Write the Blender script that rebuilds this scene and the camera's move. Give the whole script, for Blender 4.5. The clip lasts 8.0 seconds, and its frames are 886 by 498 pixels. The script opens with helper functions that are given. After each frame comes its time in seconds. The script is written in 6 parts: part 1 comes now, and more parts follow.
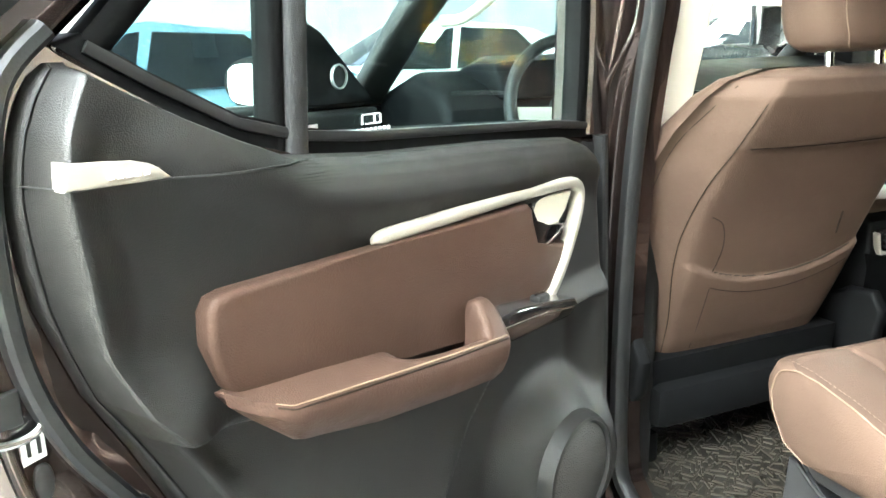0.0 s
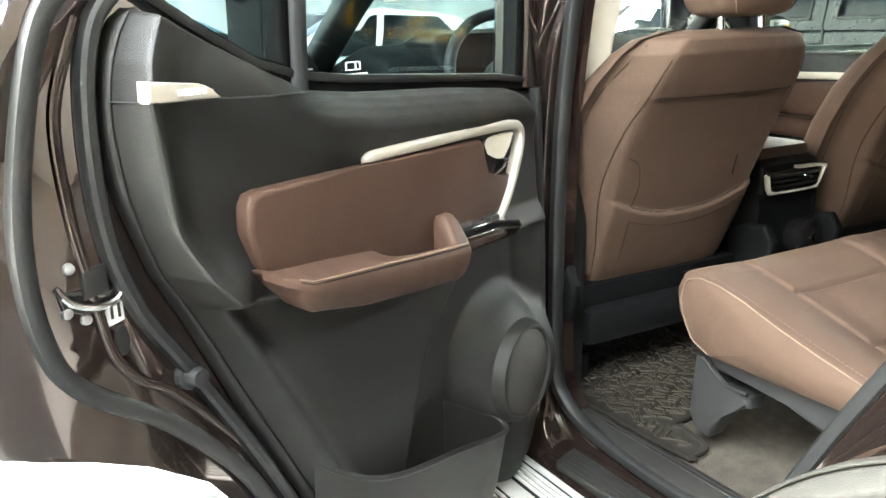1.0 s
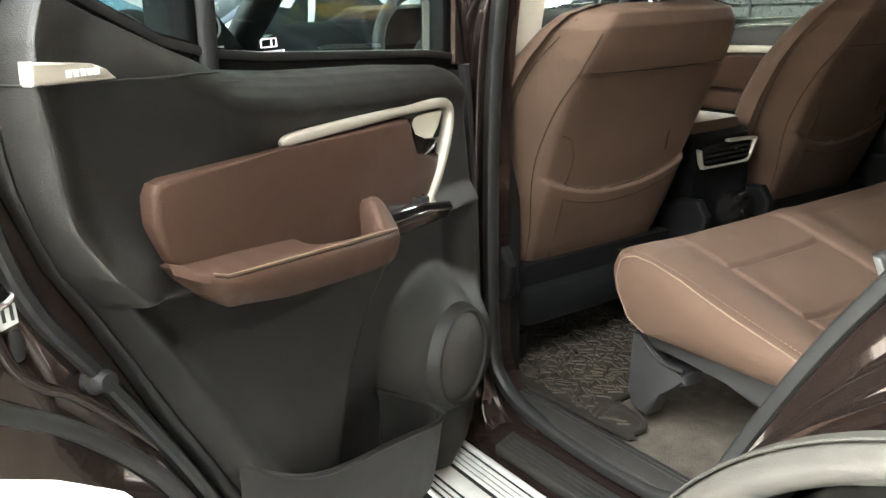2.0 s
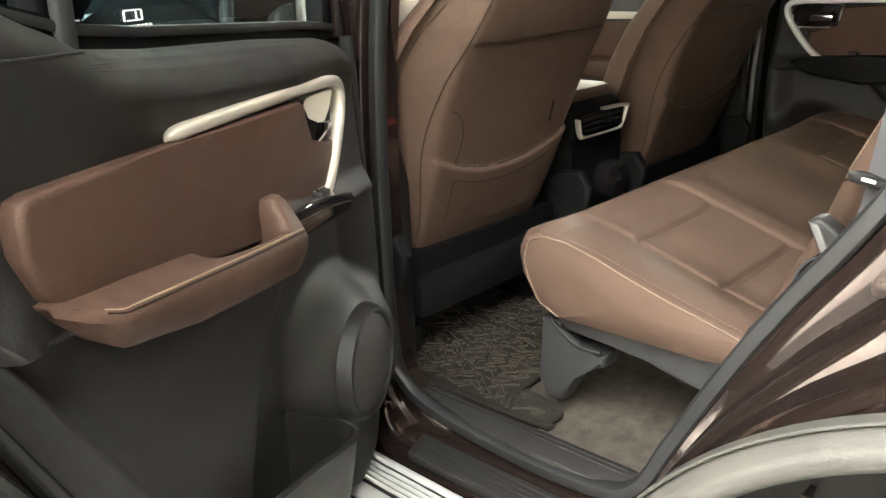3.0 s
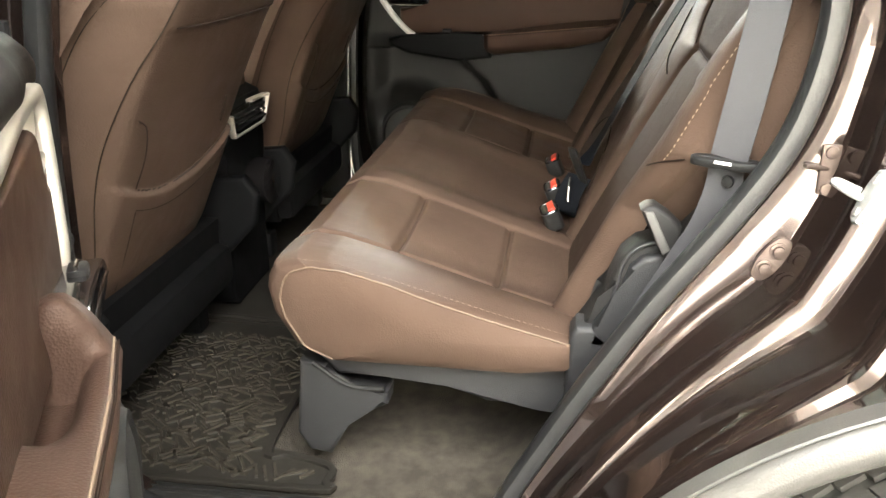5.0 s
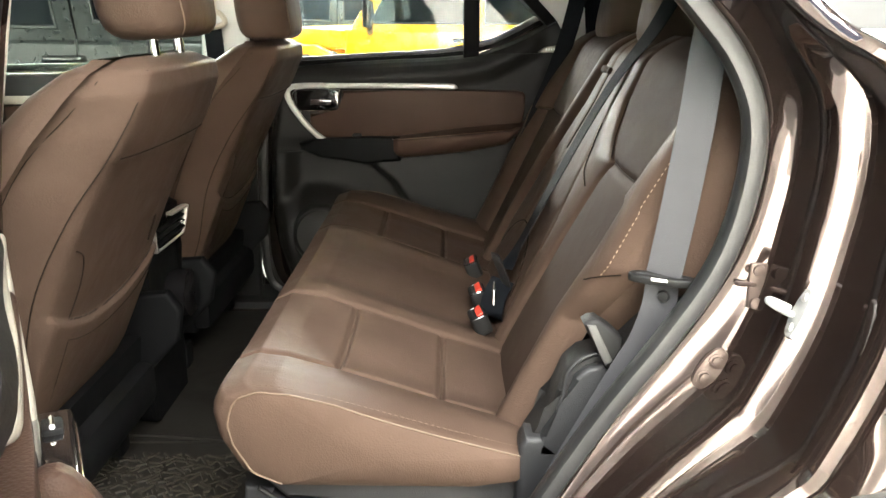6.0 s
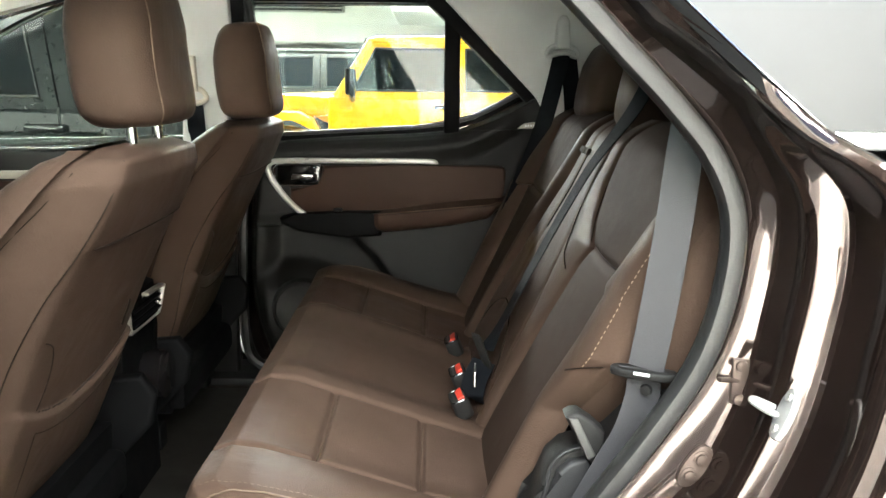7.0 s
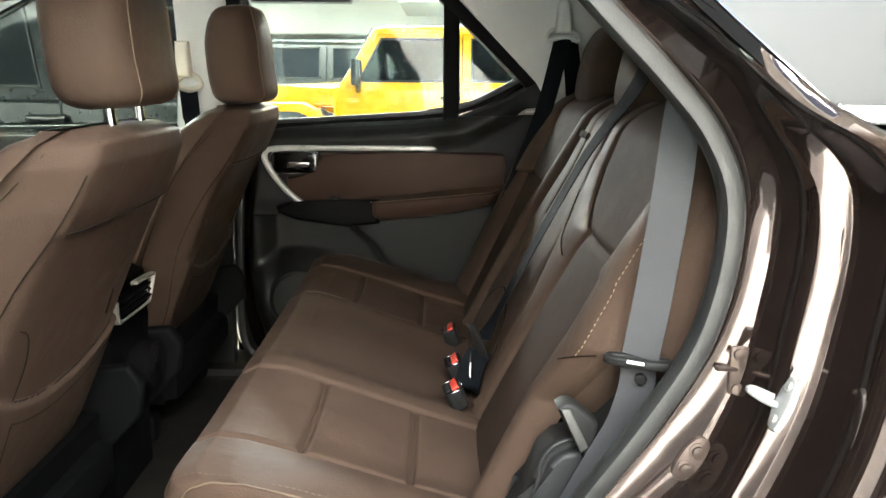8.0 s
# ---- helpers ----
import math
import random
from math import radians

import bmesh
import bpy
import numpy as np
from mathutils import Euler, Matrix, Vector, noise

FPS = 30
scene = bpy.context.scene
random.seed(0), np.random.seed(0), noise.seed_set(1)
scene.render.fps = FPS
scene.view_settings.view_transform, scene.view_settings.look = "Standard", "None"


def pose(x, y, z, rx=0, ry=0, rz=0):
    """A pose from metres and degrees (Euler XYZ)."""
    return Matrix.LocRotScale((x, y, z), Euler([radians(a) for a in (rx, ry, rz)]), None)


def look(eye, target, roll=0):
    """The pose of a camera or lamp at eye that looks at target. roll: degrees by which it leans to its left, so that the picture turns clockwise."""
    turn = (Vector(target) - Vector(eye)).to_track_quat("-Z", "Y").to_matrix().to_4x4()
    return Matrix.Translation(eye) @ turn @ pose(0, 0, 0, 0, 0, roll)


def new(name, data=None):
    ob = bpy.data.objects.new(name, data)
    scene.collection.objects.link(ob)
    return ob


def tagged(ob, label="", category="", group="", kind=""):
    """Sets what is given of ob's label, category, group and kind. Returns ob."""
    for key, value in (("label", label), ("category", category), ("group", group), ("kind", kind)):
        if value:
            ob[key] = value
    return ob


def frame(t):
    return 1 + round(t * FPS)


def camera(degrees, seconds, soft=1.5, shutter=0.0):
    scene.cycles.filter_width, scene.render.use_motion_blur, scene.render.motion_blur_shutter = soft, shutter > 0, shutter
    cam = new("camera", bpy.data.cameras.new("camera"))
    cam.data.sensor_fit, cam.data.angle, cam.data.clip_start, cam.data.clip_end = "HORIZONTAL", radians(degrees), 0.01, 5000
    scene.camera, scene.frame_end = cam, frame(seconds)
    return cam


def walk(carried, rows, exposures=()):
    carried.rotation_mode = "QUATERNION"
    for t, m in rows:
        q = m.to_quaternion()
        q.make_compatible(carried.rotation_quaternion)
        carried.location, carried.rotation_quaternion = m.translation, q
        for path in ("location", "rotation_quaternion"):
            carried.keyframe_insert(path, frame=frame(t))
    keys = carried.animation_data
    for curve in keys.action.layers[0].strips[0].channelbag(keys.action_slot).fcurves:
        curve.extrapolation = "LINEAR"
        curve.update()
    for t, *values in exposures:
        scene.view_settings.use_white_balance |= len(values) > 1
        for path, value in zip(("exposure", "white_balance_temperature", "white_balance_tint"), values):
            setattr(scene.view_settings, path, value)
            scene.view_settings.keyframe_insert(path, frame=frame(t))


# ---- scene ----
cam = camera(56.0, 8.0, soft=1.5)
PATH = [
    (0, (-1.474, -0.697, 1.388), (-0.698, 1.078, 0.891), -1.5),
    (0.5, (-1.524, -0.784, 1.381), (-0.747, 0.993, 0.895), -2.5),
    (1, (-1.623, -0.869, 1.353), (-0.689, 0.821, 0.83), -1.8),
    (1.2, (-1.647, -0.883, 1.351), (-0.657, 0.77, 0.815), -1.4),
    (2.3, (-1.557, -0.807, 1.347), (-0.486, 0.773, 0.751), -2.2),
    (2.5, (-1.548, -0.782, 1.346), (-0.437, 0.764, 0.732), -2.0),
    (3, (-1.587, -0.668, 1.337), (-0.247, 0.668, 0.689), -2.9),
    (3.5, (-1.625, -0.544, 1.331), (-0.08, 0.516, 0.631), -3.3),
    (4, (-1.57, -0.42, 1.306), (0.101, 0.389, 0.562), -2.3),
    (4.2, (-1.536, -0.37, 1.309), (0.185, 0.323, 0.561), -1.6),
    (5.3, (-1.538, -0.185, 1.342), (0.332, -0.034, 0.65), -0.0),
    (5.5, (-1.548, -0.164, 1.354), (0.339, -0.077, 0.697), -0.0),
    (6, (-1.555, -0.15, 1.381), (0.371, -0.139, 0.843), 0.4),
    (6.5, (-1.541, -0.151, 1.401), (0.407, -0.172, 0.95), 0.6),
    (7, (-1.535, -0.153, 1.413), (0.426, -0.184, 1.018), 0.6),
    (7.5, (-1.53, -0.152, 1.417), (0.436, -0.164, 1.05), 0.4),
    (8, (-1.499, -0.179, 1.396), (0.458, -0.189, 0.983), 0.4),
]
walk(cam, [(t, look(eye, target, roll)) for t, eye, target, roll in PATH],
     [(0.0, 5.62, 5950, 0), (1.2, 4.95, 6100, 3), (2.5, 4.60, 6450, 6), (4.0, 4.55, 6600, 7), (5.5, 4.75, 6650, 7), (6.5, 4.43, 6300, 5), (8.0, 4.20, 6200, 4)])

# ---------------------------------------------------------------- light
world = bpy.data.worlds.new("sky")
scene.world = world
world.use_nodes = True
wn = world.node_tree.nodes
sky = wn.new("ShaderNodeTexSky")
sky.sky_type, sky.sun_disc = "NISHITA", False
sky.air_density, sky.dust_density, sky.ozone_density = 0.7, 6.0, 0.6
sky.sun_elevation, sky.sun_rotation = radians(51), radians(51)
world.node_tree.links.new(sky.outputs[0], wn["Background"].inputs[0])
wn["Background"].inputs[1].default_value = 0.05


def lamp(name, kind, m, energy, color=(1, 1, 1), size=(1, 1), angle=0.5):
    data = bpy.data.lights.new(name, kind)
    data.energy, data.color = energy, color
    if kind == "AREA":
        data.shape, data.size, data.size_y = "RECTANGLE", size[0], size[1]
    if kind == "SUN":
        data.angle = radians(angle)
    ob = new(name, data)
    ob.matrix_world = m
    return ob


lamp("sun", "SUN", look((5.0, 4.0, 8.0), (0, 0, 0)), 4.2, (1.0, 0.95, 0.88))
# unseen area lamp, added to stand in for daylight from the upper left
lamp("daylight_fill_left", "AREA", look((-3.7, -0.7, 4.4), (-0.4, 0.0, 0.9)), 55, (1.0, 0.98, 0.95), (4.4, 2.6))
# added fill over the garage cars; no fitting hangs here
lamp("garage_fill", "AREA", look((8.4, 1.5, 3.5), (8.4, 1.5, 0)), 300, (1.0, 0.97, 0.92), (1.2, 8.0))

# ---------------------------------------------------------------- materials


def mat(name, color, rough=0.5, metal=0.0, grain=0.0, grain_scale=300.0, vary=0.12, vary_scale=6.0, coat=0.0, rough_vary=0.1, aniso=(1, 1, 1), emit=0.0, spec=0.5, wrinkle=0.0, wrinkle_scale=16.0, tint=(1, 1, 1)):
    m = bpy.data.materials.new(name)
    m.use_nodes = True
    nt = m.node_tree
    b = nt.nodes["Principled BSDF"]
    b.inputs["Metallic"].default_value = metal
    b.inputs["Coat Weight"].default_value = coat
    b.inputs["Coat Roughness"].default_value = 0.03
    b.inputs["Specular IOR Level"].default_value = spec
    b.inputs["Specular Tint"].default_value = (*tint, 1)
    tc = nt.nodes.new("ShaderNodeTexCoord")
    mp = nt.nodes.new("ShaderNodeMapping")
    mp.inputs["Scale"].default_value = aniso
    nt.links.new(tc.outputs["Object"], mp.inputs[0])
    big = nt.nodes.new("ShaderNodeTexNoise")
    big.inputs["Scale"].default_value = vary_scale
    big.inputs["Detail"].default_value = 6
    nt.links.new(mp.outputs[0], big.inputs[0])
    ramp = nt.nodes.new("ShaderNodeValToRGB")
    lo = tuple(c * (1 - vary) for c in color)
    hi = tuple(min(1, c * (1 + vary)) for c in color)
    ramp.color_ramp.elements[0].color = (*lo, 1)
    ramp.color_ramp.elements[1].color = (*hi, 1)
    ramp.color_ramp.elements[0].position, ramp.color_ramp.elements[1].position = 0.35, 0.68
    nt.links.new(big.outputs[0], ramp.inputs[0])
    nt.links.new(ramp.outputs[0], b.inputs["Base Color"])
    mr = nt.nodes.new("ShaderNodeMapRange")
    mr.inputs["To Min"].default_value, mr.inputs["To Max"].default_value = max(0.02, rough - rough_vary), min(1, rough + rough_vary)
    mid = nt.nodes.new("ShaderNodeTexNoise")
    mid.inputs["Scale"].default_value = vary_scale * 5
    mid.inputs["Detail"].default_value = 5
    nt.links.new(mp.outputs[0], mid.inputs[0])
    nt.links.new(mid.outputs[0], mr.inputs[0])
    nt.links.new(mr.outputs[0], b.inputs["Roughness"])
    if grain:
        vor = nt.nodes.new("ShaderNodeTexVoronoi")
        vor.inputs["Scale"].default_value = grain_scale
        nt.links.new(mp.outputs[0], vor.inputs[0])
        bp = nt.nodes.new("ShaderNodeBump")
        bp.inputs["Strength"].default_value = grain
        bp.inputs["Distance"].default_value = 0.001
        nt.links.new(vor.outputs[0], bp.inputs["Height"])
        nt.links.new(bp.outputs[0], b.inputs["Normal"])
        if wrinkle:
            soft = nt.nodes.new("ShaderNodeTexNoise")
            soft.inputs["Scale"].default_value = wrinkle_scale
            soft.inputs["Detail"].default_value = 3
            soft.inputs["Distortion"].default_value = 0.6
            nt.links.new(mp.outputs[0], soft.inputs[0])
            wb = nt.nodes.new("ShaderNodeBump")
            wb.inputs["Strength"].default_value = wrinkle
            wb.inputs["Distance"].default_value = 0.01
            nt.links.new(soft.outputs[0], wb.inputs["Height"])
            nt.links.new(wb.outputs[0], bp.inputs["Normal"])
    if emit:
        b.inputs["Emission Color"].default_value = (*color, 1)
        b.inputs["Emission Strength"].default_value = emit
    return m


def glass_mat(name, tint, rough=0.0):
    m = bpy.data.materials.new(name)
    m.use_nodes = True
    nt = m.node_tree
    nt.nodes.remove(nt.nodes["Principled BSDF"])
    out = nt.nodes["Material Output"]
    tr = nt.nodes.new("ShaderNodeBsdfTransparent")
    tr.inputs[0].default_value = (*tint, 1)
    gl = nt.nodes.new("ShaderNodeBsdfGlossy")
    gl.inputs["Roughness"].default_value = rough
    fr = nt.nodes.new("ShaderNodeLayerWeight")
    fr.inputs[0].default_value = 0.5
    pw = nt.nodes.new("ShaderNodeMath")
    pw.operation = "POWER"
    pw.inputs[1].default_value = 4.0
    nt.links.new(fr.outputs["Facing"], pw.inputs[0])
    ad = nt.nodes.new("ShaderNodeMath")
    ad.operation = "MULTIPLY_ADD"
    ad.inputs[1].default_value, ad.inputs[2].default_value = 0.5, 0.03
    nt.links.new(pw.outputs[0], ad.inputs[0])
    mx = nt.nodes.new("ShaderNodeMixShader")
    nt.links.new(ad.outputs[0], mx.inputs[0])
    nt.links.new(tr.outputs[0], mx.inputs[1])
    nt.links.new(gl.outputs[0], mx.inputs[2])
    nt.links.new(mx.outputs[0], out.inputs[0])
    return m


LEATHER = mat("brown_leather", (0.066, 0.0430, 0.0318), 0.44, spec=0.045, grain=0.25, grain_scale=420, vary=0.10, vary_scale=5, wrinkle=0.25, wrinkle_scale=11, tint=(0.90, 0.76, 0.66))
LEATHER_DARK = mat("brown_perforated_leather", (0.046, 0.0312, 0.0240), 0.60, spec=0.03, grain=0.4, grain_scale=600, vary=0.08, wrinkle=0.15, wrinkle_scale=14, tint=(0.90, 0.76, 0.66))
PAD = mat("brown_door_leather", (0.052, 0.0300, 0.0222), 0.48, spec=0.20, grain=0.3, grain_scale=500, vary=0.09, wrinkle=0.12, wrinkle_scale=9, tint=(0.90, 0.76, 0.66))
THREAD = mat("tan_thread", (0.115, 0.076, 0.050), 0.7, vary=0.1, vary_scale=60)
PLASTIC = mat("black_textured_plastic", (0.013, 0.0125, 0.012), 0.52, spec=0.22, grain=0.35, grain_scale=700, vary=0.12)
PLASTIC_SOFT = mat("charcoal_soft_plastic", (0.0125, 0.0118, 0.0110), 0.46, spec=0.30, grain=0.35, grain_scale=800, vary=0.12)
PLASTIC_GREY = mat("grey_plastic", (0.020, 0.0198, 0.0205), 0.5, spec=0.35, grain=0.3, grain_scale=700, vary=0.1)
GLOSS = mat("piano_black", (0.010, 0.009, 0.009), 0.08, coat=0.6, vary=0.05, rough_vary=0.03)
PAINT = mat("dark_brown_metallic_paint", (0.056, 0.038, 0.032), 0.10, metal=0.8, coat=1.0, vary=0.10, vary_scale=3, rough_vary=0.05)
RUBBER = mat("black_rubber", (0.014, 0.014, 0.014), 0.40, vary=0.2, grain=0.1, grain_scale=300)
GASKET = mat("gasket_rubber", (0.004, 0.004, 0.004), 0.7, spec=0.04, vary=0.1)
TYRE = mat("tyre_rubber", (0.075, 0.071, 0.062), 0.7, vary=0.3, grain=0.4, grain_scale=200)
CLADDING = mat("grey_wheel_arch_cladding", (0.060, 0.057, 0.051), 0.33, vary=0.12, grain=0.2, grain_scale=500)
SILVER = mat("champagne_satin_plastic", (0.40, 0.365, 0.31), 0.34, metal=0.3, vary=0.05, grain=0.08, grain_scale=900)
# lit copy of the champagne plastic, for the far door's strip and handle
SILVER_LIT = mat("champagne_satin_lit", (0.72, 0.71, 0.69), 0.30, metal=0.3, vary=0.04)
CREAM = mat("cream_plastic", (0.66, 0.60, 0.50), 0.45, vary=0.06)
CHROME = mat("chrome", (0.75, 0.75, 0.74), 0.10, metal=1.0, vary=0.04, rough_vary=0.05)
STEEL = mat("zinc_plated_steel", (0.55, 0.54, 0.51), 0.32, metal=0.8, vary=0.12, vary_scale=40)
PALE_ZINC = mat("pale_zinc", (0.30, 0.298, 0.288), 0.40, metal=0.25, vary=0.08, vary_scale=60)
# real black of the window frames; on seat feet, console and dash it paints shade
MATT_BLACK = mat("black_frame_and_shade", (0.0045, 0.0045, 0.0047), 0.6, spec=0.08, vary=0.15)
DULL_STEEL = mat("dull_painted_steel", (0.075, 0.055, 0.047), 0.35, metal=0.6, vary=0.2, vary_scale=40)
CARPET = mat("brown_grey_carpet", (0.060, 0.052, 0.042), 0.97, grain=0.9, grain_scale=520, vary=0.26, vary_scale=38, spec=0.1, rough_vary=0.03)
SILL = mat("black_ribbed_sill_plastic", (0.020, 0.0192, 0.018), 0.32, spec=0.4, vary=0.15, grain=0.2, grain_scale=700)
MAT_RUBBER = mat("black_mat_rubber", (0.017, 0.0150, 0.0120), 0.45, vary=0.2, grain=0.2, grain_scale=500)
BELT_GREY = mat("grey_belt_webbing", (0.046, 0.0455, 0.048), 0.5, spec=0.3, vary=0.06, grain=0.25, grain_scale=1400, aniso=(1, 1, 0.35))
BELT_BLACK = mat("black_belt_webbing", (0.0065, 0.0075, 0.0095), 0.65, spec=0.06, vary=0.1, grain=0.5, grain_scale=900)
RED = mat("red_button", (0.75, 0.06, 0.035), 0.4, vary=0.05)
HEADLINER = mat("beige_headliner", (0.68, 0.65, 0.60), 0.85, grain=0.3, grain_scale=800, vary=0.05)
TRIM_GREY = mat("pale_grey_pillar_trim", (0.64, 0.63, 0.60), 0.6, grain=0.25, grain_scale=700, vary=0.05)
YELLOW = mat("yellow_paint", (0.85, 0.40, 0.005), 0.28, coat=0.8, vary=0.05, vary_scale=1.5)
BLACK_PAINT = mat("black_paint", (0.008, 0.010, 0.010), 0.25, spec=0.3, coat=0.15, vary=0.1)
WHITE_PAINT = mat("white_paint", (0.78, 0.78, 0.78), 0.25, coat=0.8, vary=0.03)
SILVER_PAINT = mat("silver_paint", (0.48, 0.50, 0.52), 0.28, coat=0.8, metal=0.5, vary=0.04)
BLUE_PAINT = mat("blue_paint", (0.11, 0.21, 0.27), 0.25, coat=0.8, metal=0.2, vary=0.05)
FLOOR_TILE = mat("pale_polished_floor", (0.74, 0.72, 0.69), 0.25, vary=0.05, vary_scale=1.5, rough_vary=0.1)
WALL = mat("pale_wall_paint", (0.70, 0.70, 0.66), 0.75, vary=0.04, vary_scale=0.8, grain=0.1, grain_scale=120)
CEILING = mat("pale_ceiling_paint", (0.72, 0.74, 0.71), 0.8, vary=0.04, vary_scale=0.7)
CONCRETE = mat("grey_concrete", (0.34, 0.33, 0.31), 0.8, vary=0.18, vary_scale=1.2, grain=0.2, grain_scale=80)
TREAD = mat("brushed_aluminium", (0.78, 0.77, 0.74), 0.38, metal=0.55, vary=0.06, vary_scale=30, rough_vary=0.08)
# grey base and high roughness stand in for the pale wall mirrored here
SIDE_GLASS = mat("side_glass_with_reflection", (0.034, 0.034, 0.033), 0.38, spec=0.32, coat=0.0, vary=0.05, rough_vary=0.02)
DARK_GLASS = mat("dark_tinted_glass", (0.008, 0.010, 0.012), 0.06, coat=0.0, spec=0.14, vary=0.1, rough_vary=0.02)
GLASS = glass_mat("clear_glass", (0.90, 0.95, 0.94))
GREEN_TINT = glass_mat("dark_green_tinted_glass", (0.64, 0.74, 0.74))
ASPHALT = mat("yard_asphalt", (0.10, 0.10, 0.10), 0.85, grain=0.4, grain_scale=150, vary=0.2, vary_scale=1.0)
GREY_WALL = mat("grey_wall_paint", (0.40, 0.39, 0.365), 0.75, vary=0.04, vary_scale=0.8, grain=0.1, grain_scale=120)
TINT = glass_mat("tinted_glass", (0.72, 0.78, 0.76))
STICKER = mat("white_sticker", (0.8, 0.8, 0.8), 0.6, vary=0.03)
LAMP_GLOW = mat("warm_lamp_glow", (1.0, 0.85, 0.55), 0.5, emit=9.0)
SCREEN = mat("black_screen", (0.006, 0.006, 0.007), 0.12, coat=0.5, vary=0.05)
LEVER_GREY = mat("pale_grey_plastic", (0.062, 0.060, 0.056), 0.5, vary=0.08)
GRILLE = mat("speaker_grille_mesh", (0.034, 0.032, 0.029), 0.55, grain=1.0, grain_scale=420, vary=0.1)
MIRROR = mat("mirror_glass", (0.85, 0.87, 0.88), 0.02, metal=1.0, vary=0.01, rough_vary=0.01)
STITCH = mat("pale_tan_stitch_thread", (0.19, 0.135, 0.09), 0.7, vary=0.1, vary_scale=60)
SEAMDARK = mat("dark_seam_thread", (0.016, 0.010, 0.007), 0.85, spec=0.1, vary=0.1)
MAT_STROKE = mat("mat_stroke_rubber", (0.040, 0.034, 0.026), 0.33, vary=0.2)

# ---------------------------------------------------------------- helpers


def thing(name, label, category, m=None, group="", kind=""):
    ob = new(name)
    ob.empty_display_size = 0.1
    if m is not None:
        ob.matrix_world = m
    return tagged(ob, label, category, group, kind)


def part(name, bm, material, parent=None, label="", sharp=38, flat=False):
    bmesh.ops.recalc_face_normals(bm, faces=bm.faces)
    lim = radians(sharp)
    for f in bm.faces:
        f.smooth = not flat
    for e in bm.edges:
        if len(e.link_faces) == 2 and e.calc_face_angle(0) > lim:
            e.smooth = False
    me = bpy.data.meshes.new(name)
    bm.to_mesh(me)
    bm.free()
    me.materials.append(material)
    ob = new(name, me)
    if parent is not None:
        ob.parent = parent
    if label:
        ob["label"] = label
    return ob


def solo(name, bm, material, label, category, group="", kind="", **kw):
    return tagged(part(name, bm, material, None, **kw), label, category, group, kind)


def prism(pts, at, a, b, bevel=0.0, seg=3, bm=None):
    """A polygon of 2D points set between depths a and b; at(p, q, depth) gives the place."""
    bm = bm or bmesh.new()
    lo = [bm.verts.new(at(p, q, a)) for p, q in pts]
    hi = [bm.verts.new(at(p, q, b)) for p, q in pts]
    n = len(pts)
    fs = [bm.faces.new(lo), bm.faces.new(hi)]
    for i in range(n):
        j = (i + 1) % n
        fs.append(bm.faces.new((lo[i], lo[j], hi[j], hi[i])))
    if bevel:
        edges = list({e for e in fs[1].edges} | {e for e in fs[0].edges})
        bmesh.ops.bevel(bm, geom=edges, offset=bevel, segments=seg, profile=0.5, affect="EDGES", clamp_overlap=True)
    return bm


def box(c, s, bevel=0.0, seg=2, bm=None, rot=None):
    bm = bm or bmesh.new()
    m = Matrix.Translation(c)
    if rot:
        m = m @ Euler([radians(a) for a in rot]).to_matrix().to_4x4()
    r = bmesh.ops.create_cube(bm, size=1, matrix=m @ Matrix.Diagonal((*s, 1)))
    if bevel:
        edges = list({e for v in r["verts"] for e in v.link_edges})
        bmesh.ops.bevel(bm, geom=edges, offset=bevel, segments=seg, profile=0.5, affect="EDGES", clamp_overlap=True)
    return bm


def smooth_path(pts, n=8, closed=False):
    """Catmull-Rom through the points."""
    P = [Vector(p) for p in pts]
    k = len(P)
    out = []
    for i in range(k if closed else k - 1):
        if closed:
            a, b, c, d = P[(i - 1) % k], P[i], P[(i + 1) % k], P[(i + 2) % k]
        else:
            a, b, c, d = P[max(i - 1, 0)], P[i], P[i + 1], P[min(i + 2, k - 1)]
        for j in range(n):
            t = j / n
            out.append(0.5 * (2 * b + (c - a) * t + (2 * a - 5 * b + 4 * c - d) * t * t + (3 * b - a - 3 * c + d) * t ** 3))
    if not closed:
        out.append(P[-1])
    return out


def sweep(path, prof, ref, closed=False, scale=None, bm=None, caps=True):
    """A closed profile of (side, out) pairs swept along a path; ref is the fixed 'out' direction, side lies across path and ref."""
    bm = bm or bmesh.new()
    ref = Vector(ref)
    n, k = len(path), len(prof)
    rings = []
    for i, p in enumerate(path):
        if closed:
            tan = path[(i + 1) % n] - path[i - 1]
        else:
            tan = path[min(i + 1, n - 1)] - path[max(i - 1, 0)]
        tan.normalize()
        side = tan.cross(ref)
        side.normalize()
        out = side.cross(tan)
        f = scale(i / max(1, n - 1)) if scale else 1.0
        rings.append([bm.verts.new(p + side * (a * f) + out * (b * f)) for a, b in prof])
    for i in range(n if closed else n - 1):
        r, q = rings[i], rings[(i + 1) % n]
        for j in range(k):
            bm.faces.new((r[j], r[(j + 1) % k], q[(j + 1) % k], q[j]))
    if not closed and caps:
        bm.faces.new(rings[0]), bm.faces.new(rings[-1])
    return bm


def circle(r, n=10, rx=None):
    return [(r * math.cos(2 * math.pi * i / n), (rx or r) * math.sin(2 * math.pi * i / n)) for i in range(n)]


def oblong(a, b, r=0.3, n=16, e=0.5):
    """A rounded rectangle (superellipse) with half-sizes a and b."""
    out = []
    for i in range(n):
        t = 2 * math.pi * i / n
        c, s = math.cos(t), math.sin(t)
        out.append((a * math.copysign(abs(c) ** e, c), b * math.copysign(abs(s) ** e, s)))
    return out


